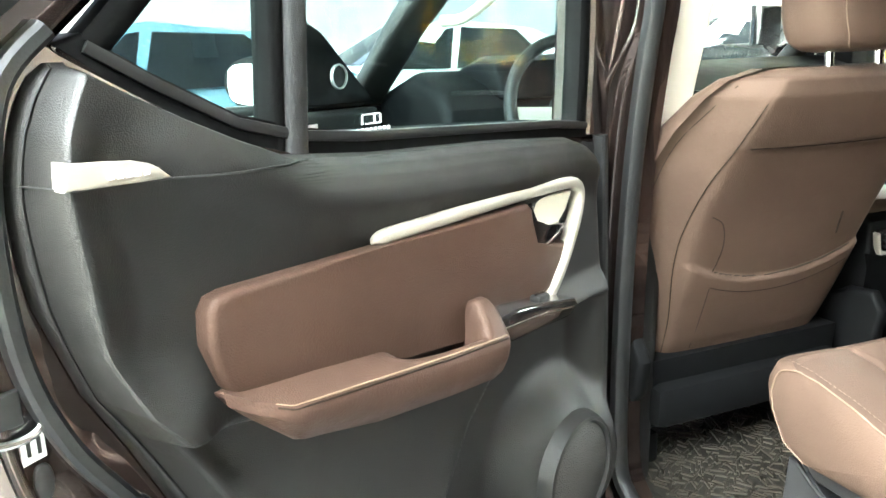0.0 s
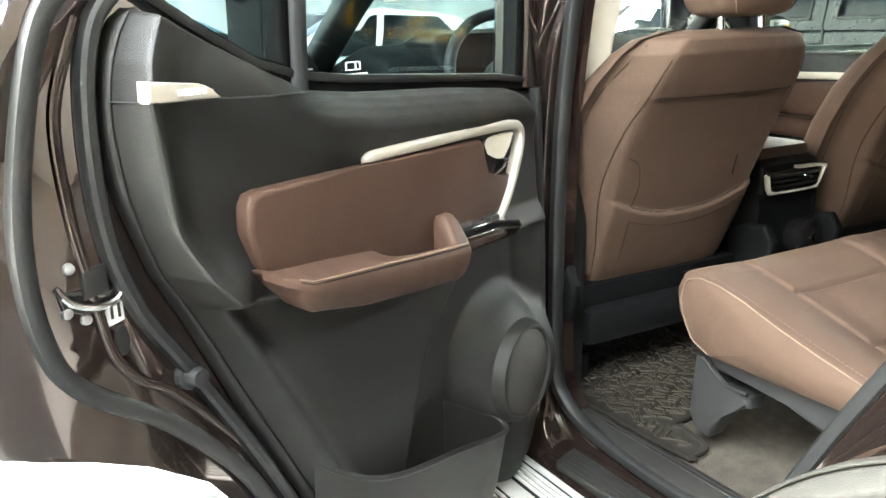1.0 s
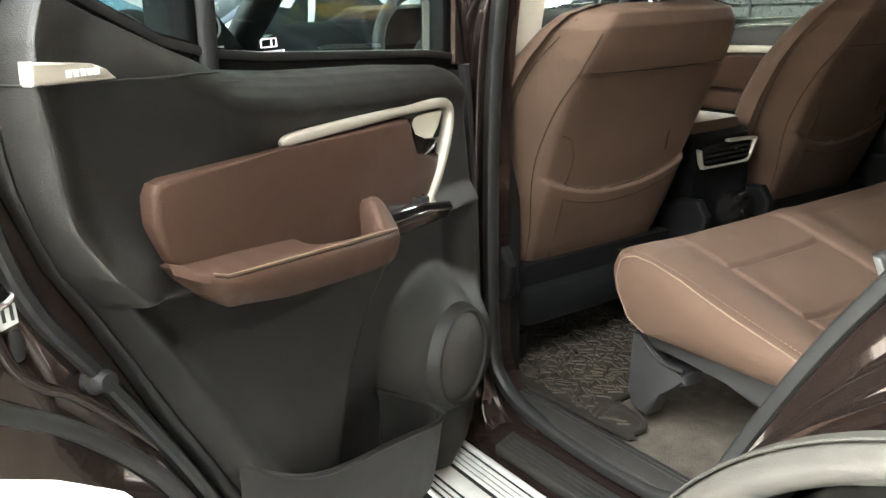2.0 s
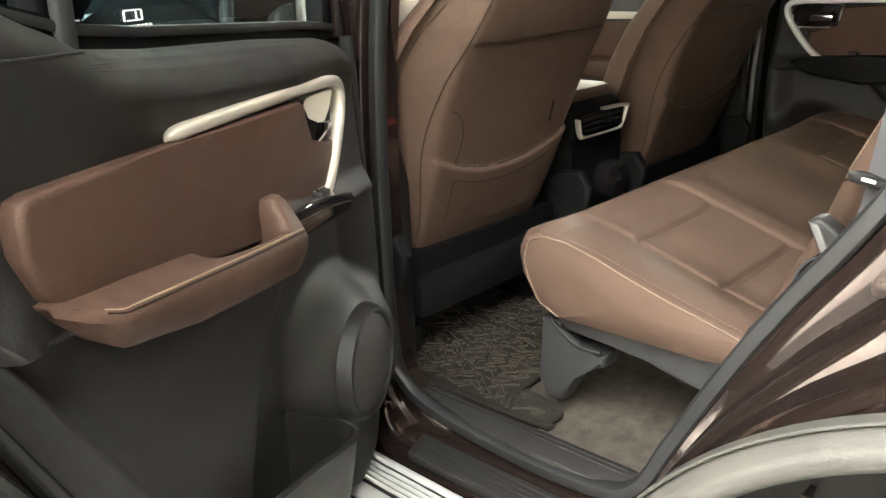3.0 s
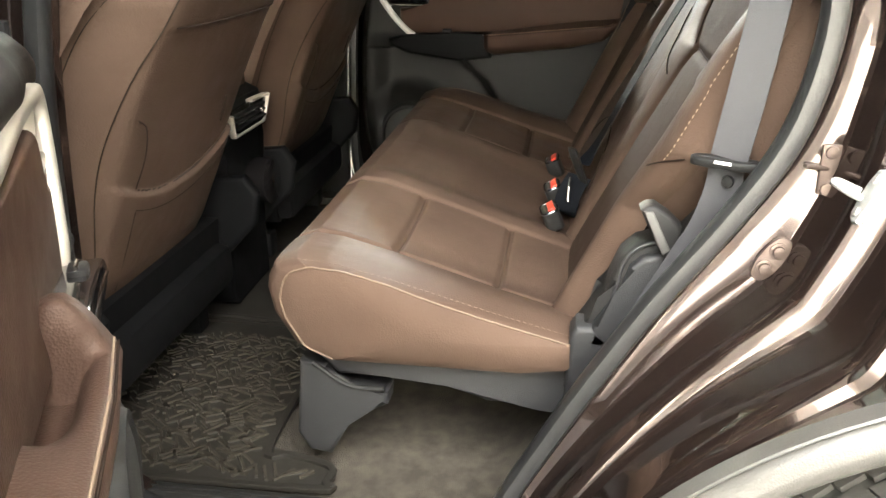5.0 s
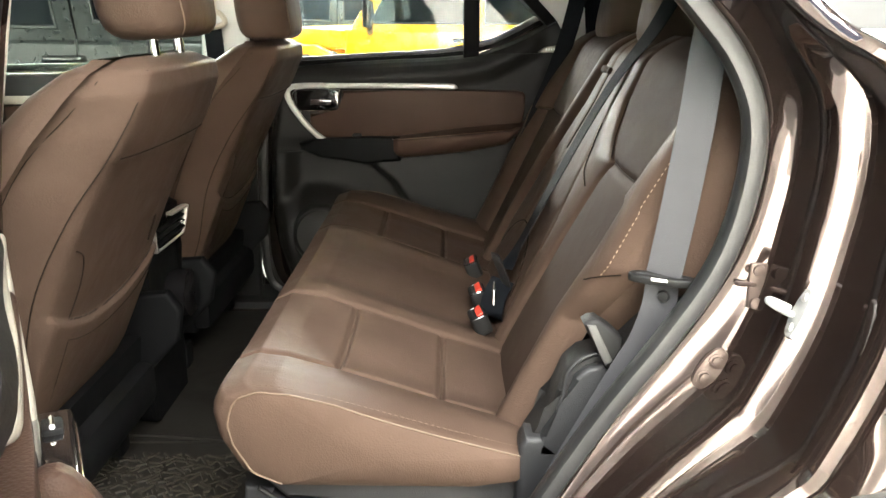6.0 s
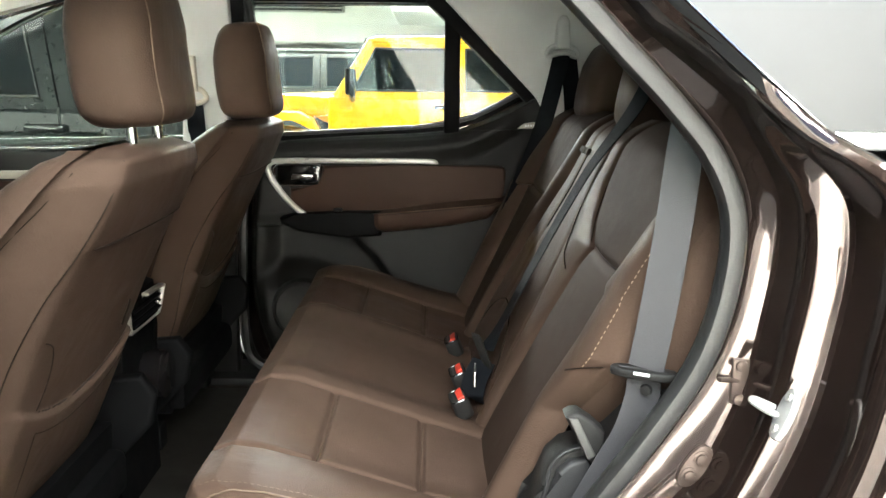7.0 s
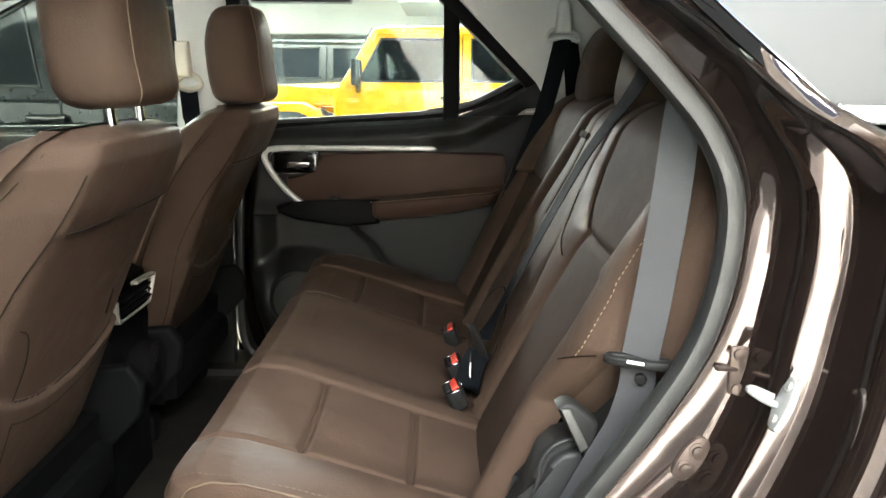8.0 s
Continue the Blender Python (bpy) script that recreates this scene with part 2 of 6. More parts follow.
def tube(pts, r, n=8, ref=(0.13, 0.21, 0.97), steps=6, closed=False, bm=None):
    return sweep(smooth_path(pts, steps, closed), circle(r, n), ref, closed, bm=bm)


def loft(rings, caps=True, bm=None, closed=False):
    bm = bm or bmesh.new()
    R = [[bm.verts.new(v) for v in r] for r in rings]
    k = len(R[0])
    for i in range(len(R) if closed else len(R) - 1):
        a, b = R[i], R[(i + 1) % len(R)]
        for j in range(k):
            bm.faces.new((a[j], a[(j + 1) % k], b[(j + 1) % k], b[j]))
    if caps and not closed:
        bm.faces.new(R[0]), bm.faces.new(R[-1])
    return bm


def sheet(f, nu, nv, thick=0.0, bm=None):
    """An open surface f(s, t), s and t from 0 to 1; with thick, a back face that many metres along f's third value."""
    bm = bm or bmesh.new()
    g = [[bm.verts.new(f(i / nu, j / nv)) for j in range(nv + 1)] for i in range(nu + 1)]
    for i in range(nu):
        for j in range(nv):
            bm.faces.new((g[i][j], g[i + 1][j], g[i + 1][j + 1], g[i][j + 1]))
    if thick:
        bmesh.ops.recalc_face_normals(bm, faces=bm.faces)
        bmesh.ops.solidify(bm, geom=bm.faces[:], thickness=thick)
    return bm


def lathe(prof, n=32, m=None, bm=None):
    """A (radius, height) profile turned about z, set by m."""
    bm = bm or bmesh.new()
    m = m or Matrix()
    rings = []
    for r, h in prof:
        rings.append([bm.verts.new(m @ Vector((r * math.cos(2 * math.pi * i / n), r * math.sin(2 * math.pi * i / n), h))) for i in range(n)])
    for a, b in zip(rings, rings[1:]):
        for j in range(n):
            bm.faces.new((a[j], a[(j + 1) % n], b[(j + 1) % n], b[j]))
    bm.faces.new(rings[0]), bm.faces.new(rings[-1])
    return bm


def ss(a, b, x):
    t = min(1.0, max(0.0, (x - a) / (b - a)))
    return t * t * (3 - 2 * t)


def lin(xs, ys, x):
    return float(np.interp(x, xs, ys))


def stitches(pts, lift, length=0.006, gap=0.004, r=0.0011, bm=None):
    """A row of short raised threads along a path, one mesh."""
    bm = bm or bmesh.new()
    P = [Vector(p) for p in pts]
    lens = np.cumsum([0] + [(b - a).length for a, b in zip(P, P[1:])])
    arr = np.array(P)

    def on(d):
        return Vector([float(np.interp(d, lens, arr[:, k])) for k in range(3)])

    d, up = 0.0, Vector(lift)
    while d + length < lens[-1]:
        a, b = on(d), on(d + length)
        t = (b - a).normalized()
        s = t.cross(up).normalized() * r
        u = up.normalized() * r * 1.2
        v = [bm.verts.new(x) for x in (a - s, a + s, b + s, b - s, a + u + t * r, b + u - t * r)]
        for q in ((0, 1, 4), (1, 2, 5, 4), (2, 3, 5), (3, 0, 4, 5)):
            bm.faces.new([v[i] for i in q])
        d += length + gap
    return bm

# ---------------------------------------------------------------- the garage
G = 0.06  # level of the garage floor


def garage():
    solo("pavement_yard", box((-2, 11.2, G - 0.002), (24, 12, 0.012)), ASPHALT, "grey asphalt of the yard", "asphalt", kind="structure")
    # unseen dark sheet, added for shade on the near floor and less bounce
    solo("dark_bounce_strip", box((-2.75, -3.6, G - 0.002), (3.7, 9.0, 0.012)), ASPHALT, "unseen dark strip beside the car, added to cut bounced light", "asphalt", kind="structure")
    # added out of view: keeps front-left sky light off the backrests
    solo("sky_blocker_front", box((-6.6, 4.0, 3.85), (9.4, 3.0, 0.3)), CEILING, "unseen pale slab, added to block sky light from the front left", "ceiling", kind="structure")
    # unseen slab, added to shut out rear-left sky and darken the seat backs
    solo("sky_blocker_rear", box((-6.6, -6.9, 3.85), (9.4, 8.2, 0.3)), CEILING, "pale painted concrete ceiling slab", "ceiling", kind="structure")
    solo("floor", box((2, 1, G - 0.1), (46, 40, 0.2)), FLOOR_TILE, "pale polished showroom floor", "floor", kind="structure")
    solo("ceiling", box((10.2, 0.2, 3.85), (24.0, 22.2, 0.3)), CEILING, "pale painted concrete ceiling slab", "ceiling", kind="structure")
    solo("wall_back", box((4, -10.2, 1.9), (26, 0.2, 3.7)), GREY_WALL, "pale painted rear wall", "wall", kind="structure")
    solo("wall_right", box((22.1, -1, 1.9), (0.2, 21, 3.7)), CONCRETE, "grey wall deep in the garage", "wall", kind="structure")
    # deep beam across the garage with the darker bay under it
    solo("trim_beam", prism([(-9, 2.26), (9, 2.26), (9, 3.6), (-9, 3.6)], lambda y, z, x: (x, y, z), 18.0, 18.6, 0.02), WALL,
         "pale painted concrete beam under the ceiling", "beam", kind="structure")
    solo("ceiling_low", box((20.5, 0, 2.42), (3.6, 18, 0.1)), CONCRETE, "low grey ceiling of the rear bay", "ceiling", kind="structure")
    solo("trim_duct", box((14.0, -1.2, 2.75), (3.4, 3.4, 0.5), 0.04), CEILING, "white boxed-in duct under the ceiling", "duct", kind="structure")
    for i, y in enumerate((2.9, 1.6, 0.4)):
        lampo = thing("ceiling_lamp", "small round warm ceiling lamp, switched on", "ceiling lamp", pose(18.9, y, 2.36), "lamps of the rear bay")
        part("lamp_ring", lathe([(0.08, 0.0), (0.11, -0.005), (0.11, -0.03), (0.08, -0.035)], 20), WHITE_PAINT, lampo)
        part("diffuser", lathe([(0.075, -0.01), (0.075, -0.03), (0.03, -0.036)], 20), LAMP_GLOW, lampo, "glowing warm diffuser")
    lv = thing("wall_louvre", "grey metal louvre high on the beam", "louvre", pose(17.95, 3.0, 3.12))
    part("louvre_frame", prism([(-1.2, -0.22), (1.2, -0.22), (1.2, 0.22), (-1.2, 0.22)], lambda y, z, x: (x, y, z), -0.03, 0.02, 0.01), CONCRETE, lv)
    for k in range(5):
        part("slat", box((-0.05, 0, -0.16 + 0.08 * k), (0.04, 2.3, 0.03), 0.005, rot=(0, 30, 0)), PLASTIC_GREY, lv)


# ---------------------------------------------------------------- other cars


def wheel(parent, c, r, w, side, hub=SILVER_PAINT):
    m = Matrix.Translation(c) @ Matrix.Rotation(radians(90), 4, "Y")
    wh = part("wheel", lathe([(r * 0.62, -w / 2), (r * 0.92, -w / 2), (r, -w * 0.36), (r, w * 0.36), (r * 0.92, w / 2), (r * 0.62, w / 2)], 40, m), TYRE, parent)
    bm = lathe([(r * 0.1, side * w * 0.42), (r * 0.16, side * w * 0.40), (r * 0.2, side * w * 0.3), (r * 0.63, side * w * 0.2), (r * 0.63, -side * w * 0.3)], 32, m)
    for k in range(6):
        a = 2 * math.pi * k / 6
        box(m @ Vector((r * 0.38 * math.cos(a), r * 0.38 * math.sin(a), side * w * 0.36)), (0.03, 0.07, r * 0.46), 0.008, bm=bm,
            rot=(math.degrees(a), 0, 0))
    part("rim", bm, hub, wh, "spoked alloy rim")
    return wh


def parked_car(label, m, paint, kind="car", length=4.4, width=1.75, height=1.5):
    """A closed car, its nose towards local +y."""
    t = thing("parked_car", label, kind, m, "parked cars outside")
    L, W, Hh = length / 2, width / 2, height
    prof = [(-L, 0.42), (-L + 0.03, 0.75), (-L + 0.12, 0.95), (-L * 0.55, Hh * 0.98 - 0.08), (-L * 0.1, Hh), (L * 0.12, Hh - 0.05), (L * 0.48, 1.0), (L * 0.86, 0.86), (L, 0.66), (L, 0.36), (L * 0.8, 0.24), (-L * 0.85, 0.24)]
    rings = []
    for fx, zs, zc in ((-1.0, 0.82, 0.0), (-0.985, 0.93, 0.0), (-0.9, 0.985, 0.0), (-0.5, 1.0, 0.0), (0.5, 1.0, 0.0), (0.9, 0.985, 0.0), (0.985, 0.93, 0.0), (1.0, 0.82, 0.0)):
        ring = []
        for y, z in prof:
            inset = 0.16 * ss(0.95, Hh, z)
            ring.append((fx * (W - inset), y * (0.97 + 0.03 * zs), 0.24 + (z - 0.24) * zs if z < 0.9 else z - (1 - zs) * 0.12))
        rings.append(ring)
    part("car_body", loft(rings), paint, t, sharp=50)
    for s in (-1, 1):
        at = lambda y, z, x: (s * (x - 0.17 * ss(0.95, Hh, z)), y, z)
        part("side_window", prism([(-L * 0.62, 0.98), (-L * 0.44, Hh - 0.12), (-L * 0.1, Hh - 0.08), (-L * 0.04, 0.95)], at, W - 0.02, W + 0.006, 0.006), DARK_GLASS, t)
        part("side_window", prism([(0.0, 0.95), (-L * 0.06, Hh - 0.08), (L * 0.1, Hh - 0.12), (L * 0.38, 0.97)], at, W - 0.02, W + 0.006, 0.006), DARK_GLASS, t)
        part("wing_mirror", lathe([(0.02, -0.1), (0.075, -0.06), (0.085, 0.0), (0.07, 0.07), (0.02, 0.1)], 14, Matrix.Translation((s * (W + 0.06), L * 0.34, 1.0)) @ Matrix.Rotation(radians(90), 4, "Y")), paint, t)
        part("headlight", prism([(L * 0.9, 0.64), (L * 0.78, 0.78), (L * 0.96, 0.74), (L * 0.985, 0.66)], lambda y, z, x: (s * x, y + 0.02, z), W * 0.62, W + 0.004, 0.01), STICKER, t)
        part("door_handle", box((s * (W + 0.012), -L * 0.02, 0.86), (0.02, 0.16, 0.025), 0.006), CHROME, t)
        for y in (-L * 0.62, L * 0.62):
            wheel(t, (s * (W - 0.08), y, 0.31), 0.31, 0.2, s)
    part("windscreen", prism([(-W * 0.72, 0.0), (W * 0.72, 0.0), (W * 0.62, 0.62), (-W * 0.62, 0.62)],
         lambda x, q, d: (x, L * 0.46 - q * 0.36 * L / 0.62 + d, 1.0 + q * (Hh - 1.06) / 0.62 + d), -0.02, 0.022, 0.008), DARK_GLASS, t)
    part("grille", box((0, L - 0.0, 0.55), (W * 0.9, 0.04, 0.16), 0.02), GLOSS, t)
    return t


def off_road_car(label, m, paint, group=""):
    """A boxy four-door off-roader, nose towards local +y, its left side at local x = 0."""
    t = thing("off_road_car", label, "off-road car", m, group)
    at = lambda y, z, x: (x, y, z)
    # tub, bonnet and cabin
    part("tub", prism([(-2.35, 0.62), (-2.35, 1.22), (0.62, 1.22), (0.62, 0.62)], at, 0.0, 1.55, 0.05), paint, t)
    part("bonnet", prism([(0.56, 1.0), (0.56, 1.245), (1.2, 1.22), (1.95, 1.15), (2.02, 1.05), (2.02, 0.95)], at, 0.14, 1.40, 0.06), paint, t, "flat bonnet")
    part("grille_panel", prism([(1.98, 0.75), (1.98, 1.13), (2.06, 1.11), (2.08, 0.75)], at, 0.22, 1.33, 0.02), paint, t)
    for s, x0 in ((0, -0.12), (1, 1.28)):
        part("wing", prism([(0.72, 0.86), (0.78, 0.98), (0.92, 1.05), (1.5, 1.05), (1.78, 0.98), (1.86, 0.84), (1.80, 0.80), (1.70, 0.92), (1.46, 0.98), (0.98, 0.98), (0.82, 0.88)], at, x0, x0 + 0.38, 0.02), paint, t, "flared wing over the wheel")
        part("rear_wing", prism([(-1.95, 0.86), (-1.88, 1.02), (-1.74, 1.08), (-1.2, 1.08), (-1.05, 0.86), (-1.1, 0.84), (-1.24, 1.02), (-1.72, 1.02), (-1.88, 0.84)], at, x0, x0 + 0.38, 0.02), paint, t)
    part("roof", prism([(-2.30, 1.74), (-2.26, 1.81), (-1.9, 1.84), (0.10, 1.83), (0.22, 1.79), (0.20, 1.755)], at, 0.10, 1.45, 0.04), BLACK_PAINT if paint is BLACK_PAINT else paint, t, "hard roof")
    lean = lambda y, z, x: (x + 0.13 * (z - 1.2) / 0.6, y, z)
    # door frames round the side windows
    frames = (("front_door_frame", [(0.50, 1.20), (0.16, 1.77), (-0.72, 1.77), (-0.72, 1.20)], [(0.36, 1.27), (0.12, 1.70), (-0.62, 1.70), (-0.62, 1.27)]),
              ("rear_door_frame", [(-0.73, 1.20), (-0.73, 1.77), (-1.40, 1.77), (-1.52, 1.20)], [(-0.82, 1.27), (-0.82, 1.70), (-1.31, 1.70), (-1.41, 1.27)]),
              ("quarter_frame", [(-1.53, 1.20), (-1.41, 1.77), (-2.28, 1.77), (-2.33, 1.20)], [(-1.62, 1.30), (-1.54, 1.69), (-2.18, 1.69), (-2.22, 1.30)]))
    for name, outer, inner in frames:
        bm = bmesh.new()
        for d in (0.0, 0.05):
            o = [bm.verts.new(lean(y, z, d)) for y, z in outer]
            q = [bm.verts.new(lean(y, z, d)) for y, z in inner]
            for i in range(4):
                bm.faces.new((o[i], o[(i + 1) % 4], q[(i + 1) % 4], q[i]))
        vs = list(bm.verts)
        for i in range(4):
            j = (i + 1) % 4
            bm.faces.new((vs[i], vs[j], vs[8 + j], vs[8 + i]))
            bm.faces.new((vs[4 + i], vs[4 + j], vs[12 + j], vs[12 + i]))
        fr = part(name, bm, paint, t)
        part("window_seal", sweep([Vector(lean(y, z, 0.0)) for y, z in inner], circle(0.014, 6), (1, 0, 0), True), RUBBER, fr)
        part("window_pane", prism(inner, lean, 0.02, 0.03), DARK_GLASS, fr)
    part("windscreen", prism([(-0.62, 0), (0.62, 0), (0.56, 0.58), (-0.56, 0.58)], lambda x, q, d: (0.775 + x, 0.52 - q * 0.55 + d, 1.23 + q), 0, 0.03, 0.005), DARK_GLASS, t)
    for x in (0.0, 1.55):
        part("windscreen_post", sweep([Vector((x + (0.02 if x == 0 else -0.02), 0.53, 1.2)), Vector((x + (0.13 if x == 0 else -0.13), 0.17, 1.79))], oblong(0.035, 0.03), (0, 1, 0.5)), paint, t)
    part("far_side", prism([(-2.3, 1.2), (-2.25, 1.76), (0.15, 1.76), (0.5, 1.2)], at, 1.42, 1.47), DARK_GLASS, t)
    mir = part("wing_mirror", prism([(-0.10, -0.13), (0.10, -0.13), (0.10, 0.13), (-0.10, 0.13)], lambda p, q, d: (-0.20 + p, 0.30 + d, 1.36 + q), 0, 0.11, 0.03), GLOSS, t, "black wing mirror")
    part("mirror_arm", tube([(0.02, 0.36, 1.20), (-0.08, 0.35, 1.18), (-0.19, 0.34, 1.24)], 0.035), GLOSS, mir)
    for y in (-0.60, -1.45):
        part("door_handle", box((-0.03, y, 1.10), (0.05, 0.22, 0.045), 0.015), GLOSS, t)
    for y in (0.42, 0.42 - 0.84 - 0.28):
        for z in (0.82, 1.08):
            part("hinge", box((-0.012, y, z), (0.03, 0.12, 0.045), 0.008), paint, t)
    for y in (-0.73, -1.52):
        part("door_gap", box((-0.002, y, 0.95), (0.008, 0.012, 0.52)), RUBBER, t)
    part("bumper", box((0.775, 2.2, 0.72), (1.5, 0.2, 0.18), 0.03), PLASTIC, t)
    for x, s in ((0.05, -1), (1.5, 1)):
        for y in (1.3, -1.5):
            wheel(t, (x, y, 0.42 - G + G), 0.40, 0.26, s, GLOSS)
    return t


def outside():
    off_road_car("yellow four-door off-road car with dark windows", pose(7.3, 0.31, G - 0.02), YELLOW)
    off_road_car("black off-road car parked in the garage", pose(10.9, 2.2, G - 0.02), BLACK_PAINT)
    off_road_car("black off-road car standing close to the passenger side", pose(3.1, 3.4, G - 0.02), BLACK_PAINT)
    parked_car("teal hatchback parked in bright daylight", pose(-1.1, 7.2, G, 0, 0, 96), BLUE_PAINT)
    parked_car("silver saloon parked in bright daylight", pose(-4.6, 6.4, G, 0, 0, 70), SILVER_PAINT)
    parked_car("white car parked in bright daylight", pose(-3.4, 9.4, G, 0, 0, 100), WHITE_PAINT)
    parked_car("white car parked beyond the windscreen", pose(2.6, 9.2, G, 0, 0, 92), WHITE_PAINT)
    parked_car("silver car parked beyond the windscreen", pose(6.9, 8.9, G, 0, 0, 88), SILVER_PAINT)
    # unseen wall, added tall and pale to bounce light and mirror in the paint
    solo("bounce_wall_left", box((-11.2, 1.0, 4.0), (0.3, 40, 8.0)), WALL, "unseen pale wall on the left, added for bounce and reflections", "wall", kind="structure")
    solo("wall_front", box((2, 17.2, 2.4), (46, 0.3, 4.8)), CONCRETE, "sunlit pale wall across the yard", "wall", kind="structure")

# ---------------------------------------------------------------- the car's shell
# Car axes: x to its right, y ahead; the left rear opening runs round the line SEAL (y, z).
SEAL = [(0.318, 1.60), (0.300, 1.45), (0.318, 1.34), (0.343, 1.17), (0.357, 0.94), (0.356, 0.70), (0.325, 0.635), (0.245, 0.603),
        (0.08, 0.588), (-0.074, 0.590), (-0.15, 0.625), (-0.20, 0.715), (-0.262, 0.83), (-0.33, 0.945), (-0.395, 1.04),
        (-0.444, 1.125), (-0.466, 1.21), (-0.466, 1.285), (-0.440, 1.345), (-0.398, 1.395), (-0.345, 1.448), (-0.27, 1.52), (-0.17, 1.585), (0.0, 1.62), (0.2, 1.625)]


# the far opening, squarer at its rear upper corner
SEAL_FAR = SEAL[:17] + [(-0.468, 1.290), (-0.455, 1.368), (-0.400, 1.432), (-0.32, 1.512), (-0.24, 1.592), (-0.175, 1.650), (-0.10, 1.672), (0.0, 1.676), (0.2, 1.676), (0.318, 1.66)]


def jamb_point(path, i, o):
    """Where the jamb lies o metres outside the seal line."""
    n = len(path)
    p = path[i]
    tan = (path[(i + 1) % n] - path[i - 1]).normalized()
    nor = Vector((0, -tan.z, tan.y))
    if nor.dot(p - Vector((0, -0.02, 1.12))) < 0:
        nor = -nor
    front = ss(0.15, 0.30, p.y) * ss(0.60, 0.66, p.z)
    fo = (1 - 0.62 * front) * (1 - 0.70 * ss(1.28, 1.40, p.z))
    wide = 0.032 * (1 - ss(0.98, 1.20, p.z)) * ss(-0.18, -0.30, p.y)
    room = math.hypot(p.y + 0.72, p.z - 0.45) - 0.537
    off = (o * fo + wide * ss(0.009, 0.036, o)) * min(1.0, room / (0.106 * fo + wide))
    top = ss(1.28, 1.40, p.z) * (1 - front)
    # above the belt line: a flat that narrows upwards, a steep face and an outer lip
    flat, face, lip = (lin([1.30, 1.37, 1.40, 1.45, 1.60], w, p.z) for w in ((0.040, 0.036, 0.028, 0.019, 0.017), (0.042, 0.040, 0.041, 0.030, 0.027), (0.060, 0.056, 0.050, 0.039, 0.036)))
    off += (lin([0, 0.036, 0.0385, 0.086, 0.106], [0, flat, flat + 0.001, face, lip], o) - off) * top
    y, z = p.y + nor.y * off, p.z + nor.z * off
    return y, z


def seal_line(path, i):
    """The door seal stands a little inside the jamb's edge along the rear of the opening."""
    tan = (path[(i + 1) % len(path)] - path[i - 1]).normalized()
    nor = Vector((0, -tan.z, tan.y))
    if nor.dot(path[i] - Vector((0, -0.02, 1.12))) < 0:
        nor = -nor
    q = path[i] - nor * 0.005 * ss(0.1, -0.1, path[i].y)
    return q.y, q.z


def ring_shell(side=-1, prof=None):
    """A jamb surface swept round the opening: prof is (outward offset, distance from the car's middle)."""
    path = smooth_path([(0, y, z) for y, z in (SEAL if side < 0 else SEAL_FAR)], 10, True)
    n = len(path)
    bm = bmesh.new()
    rows = []
    for i in range(n):
        front = ss(0.15, 0.30, path[i].y) * ss(0.60, 0.66, path[i].z)
        fx = (1 - 0.70 * front) * (1 - 0.45 * ss(1.32, 1.60, path[i].z))
        row = []
        top = ss(1.28, 1.40, path[i].z)
        for o, x in prof:
            if side < 0 and o > 0.006:
                wide = lin([1.20, 1.30, 1.37, 1.40, 1.45, 1.60], [0.708, 0.7235, 0.7215, 0.7177, 0.7133, 0.7125], path[i].z)
                x += (lin([0.006, 0.009, 0.036, 0.0385, 0.086, 0.102, 0.106], [0.700, 0.704, wide, wide + 0.006, 0.780, 0.7845, 0.786], o) - x) * (top if o > 0.0385 else ss(1.20, 1.34, path[i].z) * ss(0.1, -0.1, path[i].y))
            y, z = jamb_point(path, i, o)
            row.append(bm.verts.new((side * (0.70 + (x - 0.70) * (fx if x > 0.70 else 1)), y, z)))
        rows.append(row)
    for i in range(n):
        for j in range(len(prof) - 1):
            bm.faces.new((rows[i][j], rows[i][j + 1], rows[(i + 1) % n][j + 1], rows[(i + 1) % n][j]))
    return bm


JAMB = [(0.006, 0.655), (0.006, 0.700), (0.009, 0.7060), (0.016, 0.7095), (0.025, 0.7105), (0.032, 0.7115), (0.036, 0.7150), (0.0385, 0.722), (0.0405, 0.745), (0.043, 0.768), (0.047, 0.775), (0.056, 0.778),
        (0.074, 0.780), (0.078, 0.784), (0.080, 0.792), (0.079, 0.820), (0.078, 0.850), (0.080, 0.862), (0.086, 0.871), (0.096, 0.876), (0.102, 0.874), (0.106, 0.866)]


def ellipse_arch(r, n=40, a0=-20, a1=200, c=(-0.72, 0.45), sy=1.0):
    return [(c[0] + sy * r * math.cos(radians(a0 + (a1 - a0) * i / n)), c[1] + r * math.sin(radians(a0 + (a1 - a0) * i / n))) for i in range(n + 1)]


